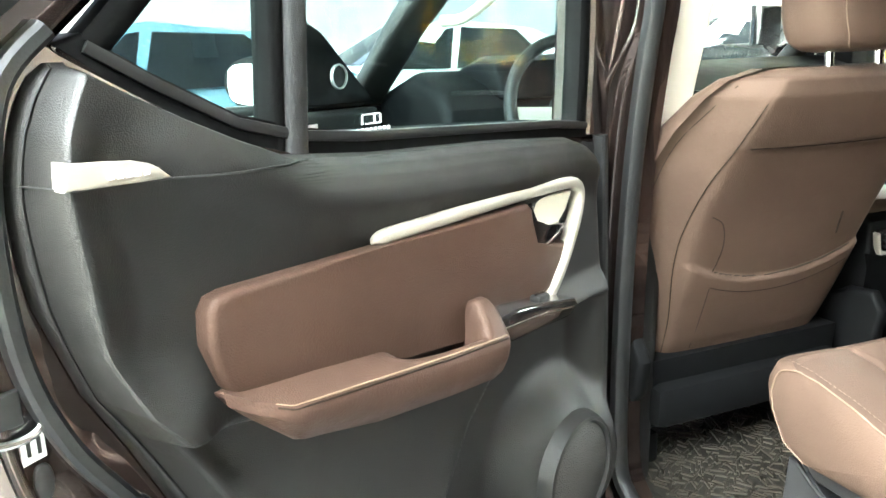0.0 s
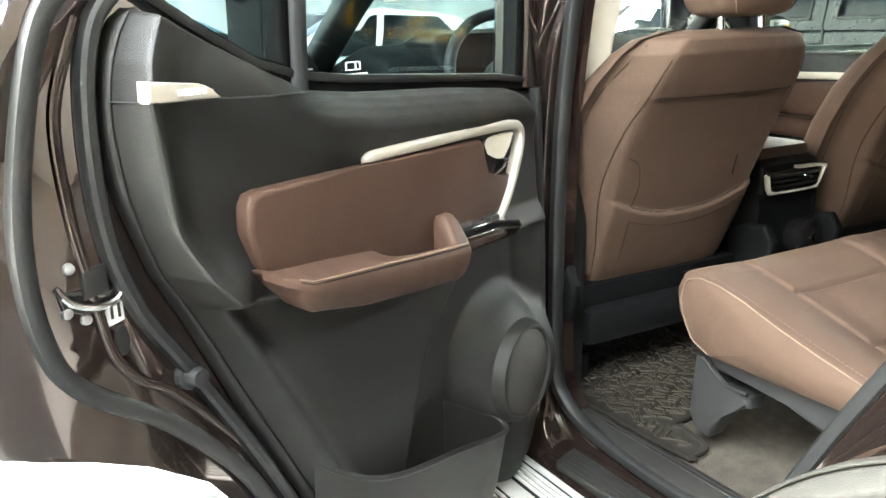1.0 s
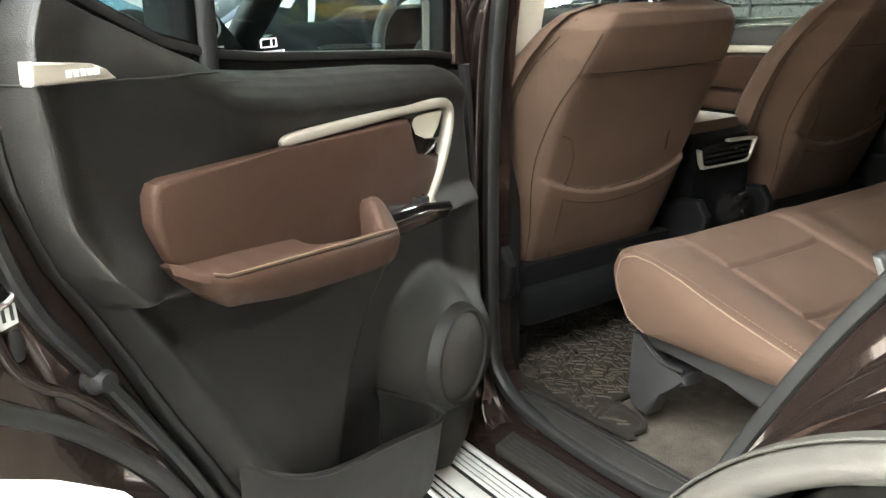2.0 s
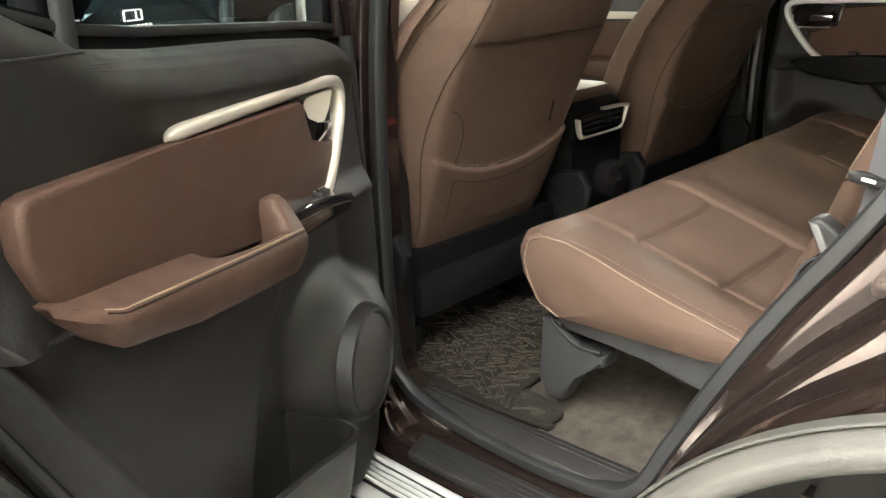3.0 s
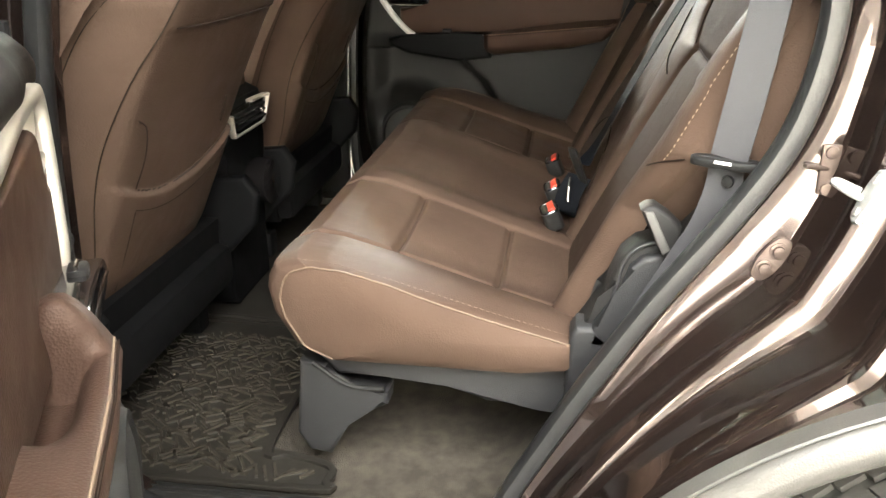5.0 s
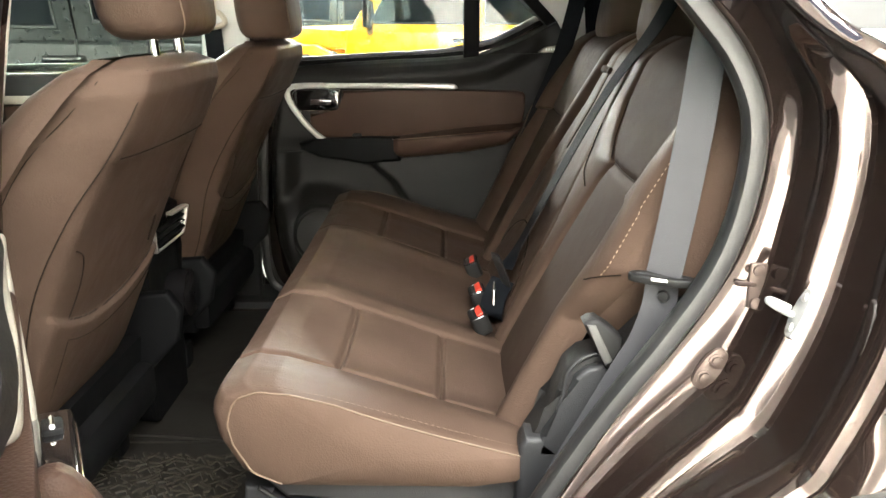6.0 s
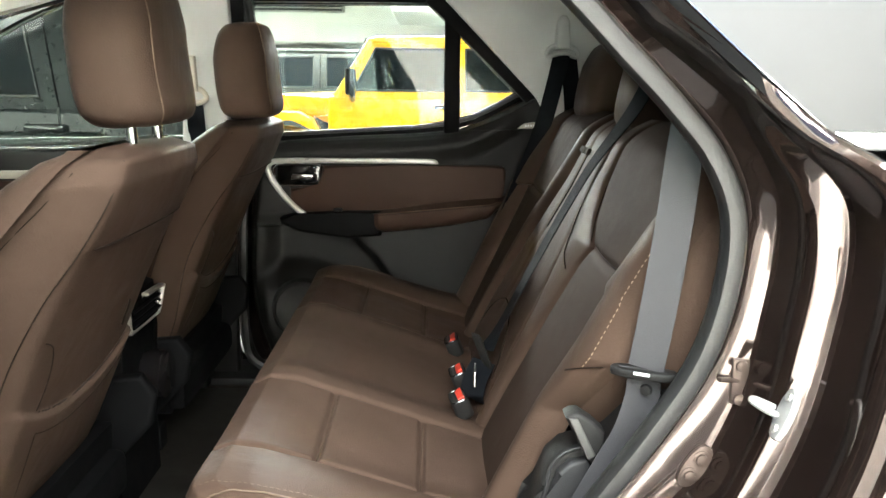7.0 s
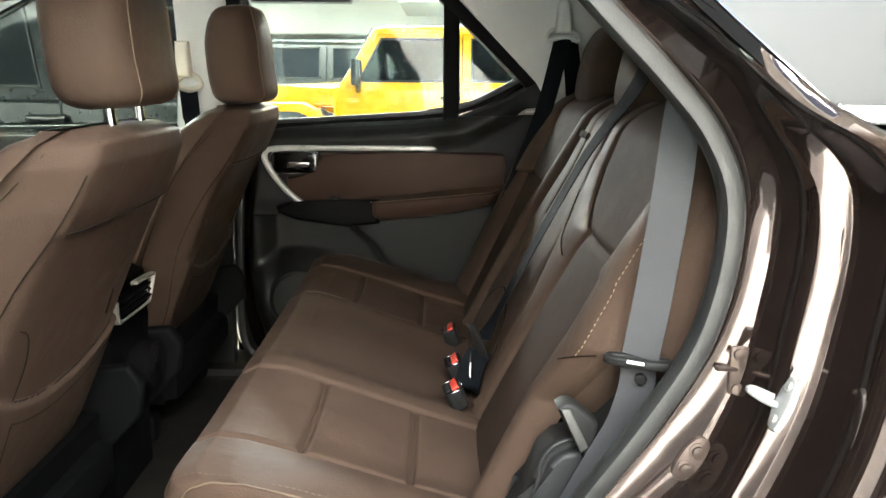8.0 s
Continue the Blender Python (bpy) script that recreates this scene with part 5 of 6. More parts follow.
def doors():
    left = thing("rear_door", "open rear door, charcoal panel with reddish-brown leather insert", "car door", pose(-0.80, 0.33, 0, 0, 0, -63.63), "doors of the car")
    rear_door(left, 1)
    right = thing("rear_door", "closed rear door, dark panel with brown leather insert", "car door", pose(0.785, 0.33, 0), "doors of the car")
    rear_door(right, -1, False)
    # driver's door, closed, seen through the rear door's glass, and its mirror on the far side
    for s in (-1, 1):
        t = thing("front_door", "open dark brown front door with its window lowered" if s < 0 else "closed front door with pale silver strip inside", "car door", pose(-0.80, 1.44, 0, 0, 0, -55) @ pose(0.80, -1.44, 0) if s < 0 else pose(0, 0, 0), "doors of the car")
        A = lambda y, z, d: (s * (0.875 - d - 0.085 * ss(1.16, 1.27, z)), y, z)
        part("door_shell", prism([(0.47, 0.52), (0.44, 1.245), (1.50, 1.215), (1.56, 1.0), (1.55, 0.52)], A, 0.0, 0.10, 0.01), PAINT, t)
        part("belt_seal", sweep([Vector(A(0.45, 1.25, 0.02)), Vector(A(1.5, 1.222, 0.02))], oblong(0.012, 0.02), (1, 0, 0)), RUBBER, t)
        fr = smooth_path([A(0.425, 1.24, 0.02), A(0.395, 1.45, 0.05), A(0.42, 1.60, 0.075), A(0.60, 1.64, 0.085), A(0.85, 1.59, 0.08), A(1.15, 1.43, 0.05), A(1.50, 1.215, 0.0)], 5)
        part("window_frame", sweep(fr, oblong(0.017, 0.022, n=10), (1, 0, 0)), GLOSS, t)
        gl = s > 0 and part("window_glass", prism([(0.45, 1.24), (0.41, 1.45), (0.44, 1.60), (0.60, 1.63), (0.85, 1.58), (1.15, 1.42), (1.45, 1.225)], lambda y, z, d: (s * (0.768 - 0.14 * max(0, z - 1.24) - d), y, z), 0, 0.004), TINT, t)
        if gl:
            gl.visible_shadow = False
        part("sail_panel", prism([(1.16, 1.235), (1.14, 1.43), (1.20, 1.40), (1.44, 1.225)], A, 0.0, 0.11, 0.006), MATT_BLACK, t)
        m = Matrix.Translation(A(1.245, 1.300, 0.111)) @ Matrix.Rotation(radians(-90 * s), 4, "Y")
        tw = part("tweeter_ring", lathe([(0.030, 0), (0.030, 0.006), (0.0285, 0.008), (0.026, 0.008), (0.0255, 0.002)], 28, m), STEEL, t, "pale ring of the round tweeter")
        part("tweeter_cone", lathe([(0.0258, 0.003), (0.018, 0.001), (0.010, 0.003), (0.003, 0.0045)], 24, m), MATT_BLACK, tw)
        B = lambda y, z, d: (s * (0.875 - d), y, z)
        tp = part("trim_panel", prism([(0.50, 0.62), (0.47, 1.240), (1.42, 1.215), (1.44, 0.62)], B, 0.10, 0.190, 0.02), PLASTIC_SOFT, t)
        part("bright_strip", sweep([Vector(B(0.52, 1.160, 0.195)), Vector(B(0.8, 1.162, 0.197)), Vector(B(1.35, 1.152, 0.195))], oblong(0.011, 0.006), (1, 0, 0)), SILVER, tp)
        part("insert_pad", prism([(0.55, 1.03), (0.53, 1.146), (1.30, 1.140), (1.30, 1.04)], B, 0.17, 0.198, 0.008), PAD, tp)
        part("armrest", prism([(0.56, 0.96), (0.56, 1.03), (1.2, 1.04), (1.2, 0.98)], B, 0.17, 0.25, 0.02), PAD, tp)
        mr = part("wing_mirror", lathe([(0.03, -0.045), (0.066, -0.04), (0.072, 0.01), (0.062, 0.05), (0.03, 0.075)], 24, Matrix.Translation((s * 1.04, 1.37, 1.275)) @ Matrix.Diagonal((1.45, 1, 1.05, 1)) @ Matrix.Rotation(radians(-90), 4, "X")), MATT_BLACK, t, "dark wing mirror housing")
        part("mirror_glass", prism(oblong(0.076, 0.054, n=24, e=0.6), lambda a, b, d: (s * 1.04 + a, 1.328 - d, 1.275 + b), 0, 0.006, 0.002), MIRROR, mr, "mirror glass")
        part("mirror_arm", box((s * 0.93, 1.39, 1.235), (0.12, 0.06, 0.045), 0.015), PLASTIC, mr)

# ---------------------------------------------------------------- seats


def seam(pts, material=None, r=0.0018, name="seam", parent=None, steps=6):
    return part(name, tube(pts, r, 6, steps=steps), material or SEAMDARK, parent)


def cushion_top(x, y):
    """Height of the rear bench's seat at (x, y), y from the front edge (0.15) back to -0.34."""
    ax = abs(x - 0.015)
    z = lin([-0.34, -0.25, -0.142, 0.0, 0.07, 0.11, 0.14, 0.152], [0.795, 0.815, 0.850, 0.899, 0.922, 0.929, 0.918, 0.893], y)
    side = ss(0.43, 0.575, ax)
    z += side * lin([-0.3, -0.14, 0.0, 0.1], [0.036, 0.026, 0.018, 0.006], y)
    z += 0.012 * math.exp(-((ax - 0.20) / 0.05) ** 2) * ss(0.16, 0.05, y)
    # sewn grooves
    g = 0.0
    for sx in (0.235, 0.492):
        g = max(g, math.exp(-((ax - sx) / 0.0045) ** 2) * ss(0.150, 0.125, y))
    if 0.228 < ax < 0.50:
        for sy in (0.002, -0.142):
            g = max(g, math.exp(-((y - sy) / 0.0045) ** 2) * ss(0.228, 0.240, ax) * ss(0.50, 0.488, ax))
    puff = 0.0
    if 0.235 < ax < 0.492:
        px = math.sin(math.pi * (ax - 0.235) / 0.257)
        for a, b in ((0.002, -0.142), (0.14, 0.002), (-0.142, -0.32)):
            if b < y < a:
                puff = (0.003 if y > 0.002 else 0.007) * (px * math.sin(math.pi * (y - b) / (a - b))) ** 0.8
    return z + puff - 0.0085 * g


def bench():
    t = thing("rear_bench_seat", "brown leather rear bench seat with sewn panels and tan stitching", "car seat")

    def top(a, b):
        x = -0.607 + 1.244 * a
        # b: from under the front edge, over the roll, to the back
        if b < 0.14:
            k = b / 0.14
            y = lin([0, 0.35, 0.7, 1.0], [0.085, 0.122, 0.146, 0.152], k)
            z = lin([0, 0.35, 0.7, 1.0], [0.806, 0.822, 0.862, 0.893], k)
        else:
            y = 0.152 - (0.152 + 0.34) * (b - 0.14) / 0.86
            z = cushion_top(x, y)
        end = min(1.0, (min(a, 1 - a)) / 0.035)
        pull = 1 - math.sqrt(max(0, 1 - (1 - end) ** 2))
        y -= 0.026 * pull * ss(-0.1, 0.1, y)
        z -= 0.006 * pull
        return (x, y, z)
    cu = part("seat_cushion", sheet(top, 330, 210), LEATHER, t, "brown leather seat cushion", sharp=80)
    for sx in (-0.492, -0.235, 0.235, 0.492):
        seam([(0.015 + sx, y, cushion_top(0.015 + sx, y) + 0.0004) for y in np.linspace(0.120, -0.26, 60)], SEAMDARK, 0.0008, "seam", cu, 1)
    for sg in (-1, 1):
        for sy in (0.002, -0.142):
            seam([(0.015 + sg * q, sy, cushion_top(0.015 + sg * q, sy) + 0.0004) for q in np.linspace(0.240, 0.488, 40)], SEAMDARK, 0.0007, "seam", cu, 1)
    # upholstered ends and piping
    for s, xe in ((-1, -0.607), (1, 0.637)):
        a = 0.0 if s < 0 else 1.0
        rim = [top(a, b) for b in np.linspace(0.0, 1.0, 60)]
        rim = [(y, z) for _, y, z in rim if y > -0.262] + [(-0.262, 0.80)]
        rim = rim + [(-0.1, 0.800), rim[0]]

        def end(p, q, rim=rim, xe=xe, s=s):
            k = p * (len(rim) - 1)
            i = min(int(k), len(rim) - 2)
            f = k - i
            y, z = rim[i][0] * (1 - f) + rim[i + 1][0] * f, rim[i][1] * (1 - f) + rim[i + 1][1] * f
            cy, cz = -0.06, 0.845
            return (xe + s * (0.016 * math.sin(0.5 * math.pi * q) ** 0.8), y + (cy - y) * q, z + (cz - z) * q)
        part("cushion_end", sheet(end, 70, 10), LEATHER, cu, "plain leather end panel", sharp=80)
        pipe = [(xe + s * 0.001, y, z + 0.001) for y, z in rim[:-3]]
        seam(pipe, THREAD, 0.0013, "piping", cu, 2)
        part("stitching", stitches([(xe - s * 0.010, y - 0.002, cushion_top(xe - s * 0.010, y) + 0.0015) for y in np.linspace(0.135, -0.25, 60)], (0, 0, 1), 0.0045, 0.0035, 0.0004), THREAD, cu, "tan stitching")
    # grey plastic base: side cover and skirt
    base = part("seat_base", prism([(0.06, 0.765), (0.10, 0.806), (-0.33, 0.812), (-0.33, 0.72), (-0.21, 0.742), (-0.14, 0.740), (-0.09, 0.768)], lambda y, z, x: (x, y, z), -0.585, 0.60, 0.008), PLASTIC_GREY, t, "grey plastic seat base")
    for s, x0, x1 in ((-1, -0.575, -0.530), (1, 0.575, 0.53)):
        part("hinge_cover", prism([(0.128, 0.660), (0.118, 0.775), (0.078, 0.775), (0.052, 0.742), (-0.006, 0.738), (-0.004, 0.716), (0.030, 0.708), (0.052, 0.680), (0.080, 0.628), (0.110, 0.632)],
             lambda y, z, x: (x, y, z), x0, x1, 0.008), PLASTIC_GREY, t, "grey plastic hinge cover")
        part("hinge_edge", tube([(x0 - s * -0.001, 0.098, 0.776), (x0, 0.066, 0.752), (x0, 0.040, 0.742), (x0, 0.0, 0.742)], 0.004), PLASTIC, t)

    # backrest: near, middle and far cushions; each is bounded by lines x(z)
    Z0, Z1 = 0.80, 1.352

    def mid_l(z):
        return lin([0.80, 1.04, 1.12, 1.20, 1.30, 1.36], [-0.128, -0.128, -0.105, -0.085, -0.065, -0.055], z)

    def mid_r(z):
        return lin([0.80, 0.936, 1.079, 1.217, 1.36], [0.335, 0.330, 0.275, 0.190, 0.165], z)

    def near_l(z):
        """Inner edge of the near seat's insert."""
        return lin([0.80, 0.90, 0.98, 1.05, 1.131, 1.162, 1.197, 1.249, 1.291, 1.36], [-0.190, -0.195, -0.206, -0.216, -0.241, -0.266, -0.205, -0.155, -0.140, -0.130], z)

    def near_r(z):
        return lin([0.80, 0.914, 0.961, 1.013, 1.055, 1.097, 1.155, 1.1625, 1.194, 1.22, 1.36], [-0.448, -0.450, -0.448, -0.453, -0.460, -0.468, -0.482, -0.462, -0.488, -0.502, -0.525], z)

    def far_l(z):
        return lin([0.80, 1.00, 1.144, 1.162, 1.25, 1.36], [0.395, 0.375, 0.335, 0.310, 0.262, 0.245], z)

    def far_r(z):
        return lin([0.80, 1.05, 1.155, 1.1625, 1.36], [0.545, 0.560, 0.575, 0.540, 0.570], z)

    def rest(lo, hi, ins, side, name, label):
        """A cushion between the lines lo and hi; ins: the two edges of its darker insert, side: which flank stands proud."""
        def f(a, b):
            # columns follow the insert's edges, one row lies on the cross seam
            z = Z0 + (1.162 - Z0) * b / 0.68 if b < 0.68 else 1.162 + (Z1 - 1.162) * (b - 0.68) / 0.32
            x0, x1 = lo(z), hi(z)
            if ins:
                l, r = ins[0](z), ins[1](z)
                x = lin([0, 0.25, 0.75, 1], [x0, l, r, x1], a)
            else:
                x = x0 + (x1 - x0) * a
            y = -0.261 - 0.475 * (z - 0.855)
            e = min(x - x0, x1 - x)
            y -= 0.034 * (1 - math.sqrt(max(0, 1 - max(0, 1 - e / 0.034) ** 2)))
            tz = max(0, (z - 1.300) / 0.050)
            y -= 0.040 * tz ** 2.4
            if ins:
                out = max(l - x, x - r)
                width = (l - x0) if x < l else (x1 - r)
                q = min(1.0, max(0.0, out / max(width, 0.01)))
                big = 0.036 if (x < l) == (side < 0) else 0.014
                y += big * math.sin(math.pi * min(0.80, q * 0.9)) ** 0.7 * (1 - 0.55 * ss(1.20, 1.34, z)) if out > 0 else 0.0
                # sewn grooves round the insert and across it, and the soft bulge between
                y -= 0.0060 * math.exp(-(out / 0.0055) ** 2)
                if out < 0:
                    h = min(1.0, -2 * out / max(0.01, r - l))
                    y += 0.006 * math.sin(0.5 * math.pi * h) ** 0.6
                    y -= 0.0060 * math.exp(-((z - 1.162) / 0.0060) ** 2) * min(1, h * 6)
            else:
                y += 0.006 * math.sin(math.pi * a) ** 0.7 - 0.004 * math.exp(-((a - 0.62) / 0.035) ** 2) * ss(0.92, 1.0, z)
            # shallow pulls in the leather
            y += 0.0016 * noise.noise((x * 9, z * 7, 1.7))
            return (x, y, z)
        nu, nv = (160, 150) if ins else (90, 110)
        b = part(name, sheet(f, nu, nv), LEATHER, t, label, sharp=80)
        if ins:
            b.data.materials.append(LEATHER_DARK)
            for i, p in enumerate(b.data.polygons):
                if nu * 0.25 <= i // nv < nu * 0.75:
                    p.material_index = 1
        return b, f

    def b_of(z):
        return 0.68 * (z - Z0) / (1.162 - Z0) if z < 1.162 else 0.68 + 0.32 * (z - 1.162) / (Z1 - 1.162)

    def along(f, pts, lift=0.0012):
        return [Vector(f(a, b_of(z))) + Vector((0, lift, lift * 0.4)) for a, z in pts]

    nb, nf = rest(lambda z: lin([0.80, 1.00, 1.05, 1.09], [-0.528, -0.540, -0.580, -0.612], z), lambda z: mid_l(z) - 0.002, (near_r, near_l), -1, "backrest", "brown leather backrest with a darker sewn insert")
    mb, mf = rest(lambda z: mid_l(z) + 0.002, lambda z: mid_r(z) - 0.002, None, 0, "middle_backrest", "brown leather middle backrest")
    fb, ff = rest(lambda z: mid_r(z) + 0.002, lambda z: 0.685, (far_l, far_r), 1, "backrest", "brown leather backrest with a darker sewn insert")
    for f, par in ((nf, nb), (ff, fb)):
        seam(along(f, [(q, 1.162) for q in np.linspace(0.25, 0.75, 24)], 0.0006), SEAMDARK, 0.0011, "seam", par, 1)
    # tan stitching: outer wing below and above the cross seam, inner wing
    part("stitching", stitches(along(nf, [(0.040, z) for z in np.linspace(1.075, 1.225, 40)], 0.0022), (0, 1, 0.4), 0.0046, 0.0030, 0.0009), STITCH, nb, "tan stitching")
    part("stitching", stitches(along(nf, [(0.236, z) for z in np.linspace(1.168, 1.33, 40)], 0.0018), (0, 1, 0.4), 0.0050, 0.0035, 0.0006), STITCH, nb, "tan stitching")
    inner_line = [(0.94, 1.205), (0.92, 1.155), (0.88, 1.135), (0.80, 1.115)]
    inner = along(nf, [(lin([0, 1, 2, 3], [p[0] for p in inner_line], k), lin([0, 1, 2, 3], [p[1] for p in inner_line], k)) for k in np.linspace(0, 3, 36)])
    seam(inner, SEAMDARK, 0.0010, "seam", nb, 1)
    part("stitching", stitches([p + Vector((0.003, 0.001, 0)) for p in inner], (0, 1, 0.4), 0.0045, 0.0035, 0.0006), STITCH, nb, "tan stitching")
    seam(along(nf, [(0.760, 1.168 + 0.007 * k) for k in range(12)], 0.0008), SEAMDARK, 0.0009, "seam", nb, 1)
    seam(along(ff, [(lin([0, 1, 2], [0.93, 0.90, 0.82], k), lin([0, 1, 2], [1.21, 1.14, 1.10], k)) for k in np.linspace(0, 2, 20)]), THREAD, 0.0010, "seam", fb, 1)
    seam(along(nf, [(q, z) for q, z in zip(np.linspace(0.085, 0.012, 14), np.linspace(1.060, 1.083, 14))], 0.0006), SEAMDARK, 0.0010, "seam", nb, 1)
    # pull strap, slit with a zip, and the arched seam at the foot of the middle cushion
    part("pull_strap", sweep([Vector(mf(q, b_of(1.283))) + Vector((0, 0.004, 0)) for q in np.linspace(0.52, 0.86, 8)], oblong(0.007, 0.004, n=10, e=0.6), (0, 1, 0.4)), LEATHER_DARK, mb, "leather pull strap")
    zip_line = along(mf, [(0.60, z) for z in np.linspace(1.13, 1.275, 16)], 0.0005)
    part("seat_slit", tube(zip_line, 0.0028, 6, steps=1), SEAMDARK, mb, "dark slit in the cushion")
    part("stitching", stitches([p + Vector((0.006, 0.001, 0)) for p in zip_line], (0, 1, 0.4), 0.0045, 0.0035, 0.0006), STITCH, mb, "tan stitching")
    seam(along(mf, [(0.50 + 0.40 * math.cos(th), 0.86 + 0.115 * math.sin(th)) for th in np.linspace(0.1, 3.0, 24)], 0.0006), SEAMDARK, 0.0014, "seam", mb, 1)
    # seat back shells close the rests behind
    for x0, x1 in ((-0.612, -0.135), (-0.120, 0.243), (0.253, 0.68)):
        part("back_shell", prism([(-0.285, 0.82), (-0.515, 1.300), (-0.57, 1.32), (-0.61, 1.29), (-0.41, 0.80)], lambda y, z, x: (x, y, z), x0, x1, 0.015), PLASTIC, t)
    # the near wing's outer side
    def wingside(a, b):
        z = 1.00 + 0.345 * a
        y = nf(0, b_of(z))[1]
        return (lin([1.00, 1.05, 1.09], [-0.540, -0.580, -0.612], z) - 0.016 * math.sin(math.pi * min(1, b * 1.2)) ** 0.6, y - 0.12 * b, z - 0.02 * b)
    part("wing_side", sheet(wingside, 24, 14, 0.004), LEATHER, nb, sharp=80)
    # recliner at the near wing's foot
    at = lambda y, z, x: (x, y, z)
    rc = part("recliner_cover", prism([(-0.250, 0.842), (-0.252, 0.862), (-0.266, 0.880), (-0.283, 0.903), (-0.288, 0.932), (-0.299, 0.960), (-0.316, 0.977), (-0.340, 0.984), (-0.365, 0.970), (-0.380, 0.92), (-0.36, 0.83), (-0.27, 0.82)], at, -0.598, -0.542, 0.010), PLASTIC, t, "black plastic recliner cover")
    part("cover_rim", tube([(-0.600, -0.338, 0.983), (-0.601, -0.316, 0.975), (-0.601, -0.301, 0.956), (-0.600, -0.296, 0.928), (-0.600, -0.290, 0.905)], 0.0024), PLASTIC_GREY, rc)
    part("inner_cover", prism([(-0.262, 0.845), (-0.270, 0.876), (-0.298, 0.918), (-0.308, 0.954), (-0.323, 0.967), (-0.345, 0.972), (-0.365, 0.93), (-0.35, 0.84)], at, -0.612, -0.594, 0.006), PLASTIC_GREY, rc, "grey inner cover")
    part("cover_tip", prism([(-0.240, 0.770), (-0.243, 0.860), (-0.250, 0.872), (-0.275, 0.872), (-0.300, 0.85), (-0.300, 0.770)], at, -0.612, -0.565, 0.008), PLASTIC_GREY, rc, "dark grey end piece")
    lv = part("recline_lever", prism([(-0.313, 1.028), (-0.320, 1.033), (-0.329, 1.034), (-0.346, 1.023), (-0.361, 1.009), (-0.358, 0.975), (-0.345, 0.970), (-0.335, 0.986)], at, -0.622, -0.590, 0.005), PLASTIC, t, "black recline lever")
    part("lever_face", prism([(-0.3165, 1.028), (-0.327, 1.028), (-0.350, 0.982), (-0.341, 0.976)], at, -0.6245, -0.620, 0.002), LEVER_GREY, lv, "pale grey lever face")
    # headrests
    for x, w in ((-0.44, 0.125), (0.015, 0.10), (0.46, 0.125)):
        headrest(t, x, -0.555, 1.315, w, 0.055, 0.19, 12, True)
    return t


def headrest(parent, x, y, z, hw, hd, h, lean, rear=False):
    """A cushion on two posts; lean: degrees backwards."""
    m = Matrix.Translation((x, y, z)) @ Matrix.Rotation(radians(lean), 4, "X")
    rings = []
    n = 22
    for k in range(n + 1):
        s = k / n
        zz = h * (0.5 - 0.5 * math.cos(math.pi * s))
        e = math.sqrt(max(0.0, 1 - abs(2 * s - 1) ** 5))
        wf = lin([0, 0.1, 0.35, 0.75, 1.0], [0.80, 0.92, 1.0, 0.93, 0.80], s)
        a, b = hw * (0.25 + 0.75 * e) * wf, hd * (0.18 + 0.82 * e) * lin([0, 0.2, 0.6, 1], [0.75, 1.0, 1.0, 0.62], s)
        yo = 0.012 * math.sin(math.pi * s) + (0.0 if rear else -0.006)
        rings.append([m @ Vector((p, q + yo, zz)) for p, q in oblong(a, b, n=32, e=0.62)])
    hr = part("headrest", loft(rings), LEATHER, parent, "brown leather headrest", sharp=70)
    # side seams
    for s in (-1, 1):
        pts = []
        for k in range(2, n - 1):
            ring = rings[k]
            i = 27 if s > 0 else 21
            pts.append(ring[i % 32] + Vector((0, -0.0006, 0)))
        part("headrest_seam", tube(pts, 0.0010, 6, steps=2), THREAD if not rear else SEAMDARK, hr)
    for s in (-1, 1):
        part("headrest_post", sweep([m @ Vector((s * hw * 0.46, 0.0, -0.085)), m @ Vector((s * hw * 0.46, 0.0, 0.015))], circle(0.0075, 10), (0, 1, 0)), CHROME, hr, "chrome headrest post")
        part("post_collar", box(m @ Vector((s * hw * 0.46, 0.0, -0.030)), (0.032, 0.026, 0.012), 0.004, rot=(lean, 0, 0)), PLASTIC, hr)
    return hr


def flank(q):
    """How far the sides of a front backrest come forward; q: 0 in the middle, 1 at the side."""
    t = (q - 0.70) / 0.30
    return 0.112 * (0.5 * (t + math.sqrt(t * t + 0.005)))


def lip_z(u):
    """Height of the map pocket's mouth across a front backrest."""
    return 0.966 + 0.028 * (u / 0.15) ** 2


def dish(px, z):
    """The sewn panel between yoke and pocket lies a little deeper; the pocket bellies out below its mouth."""
    mid = ss(0.205, 0.185, abs(px))
    lz = lip_z(px)
    return mid * (0.004 * ss(1.213, 1.205, z) * ss(lz - 0.004, lz + 0.006, z) - 0.006 * ss(lz + 0.002, lz - 0.003, z) * ss(0.815, 0.86, z))


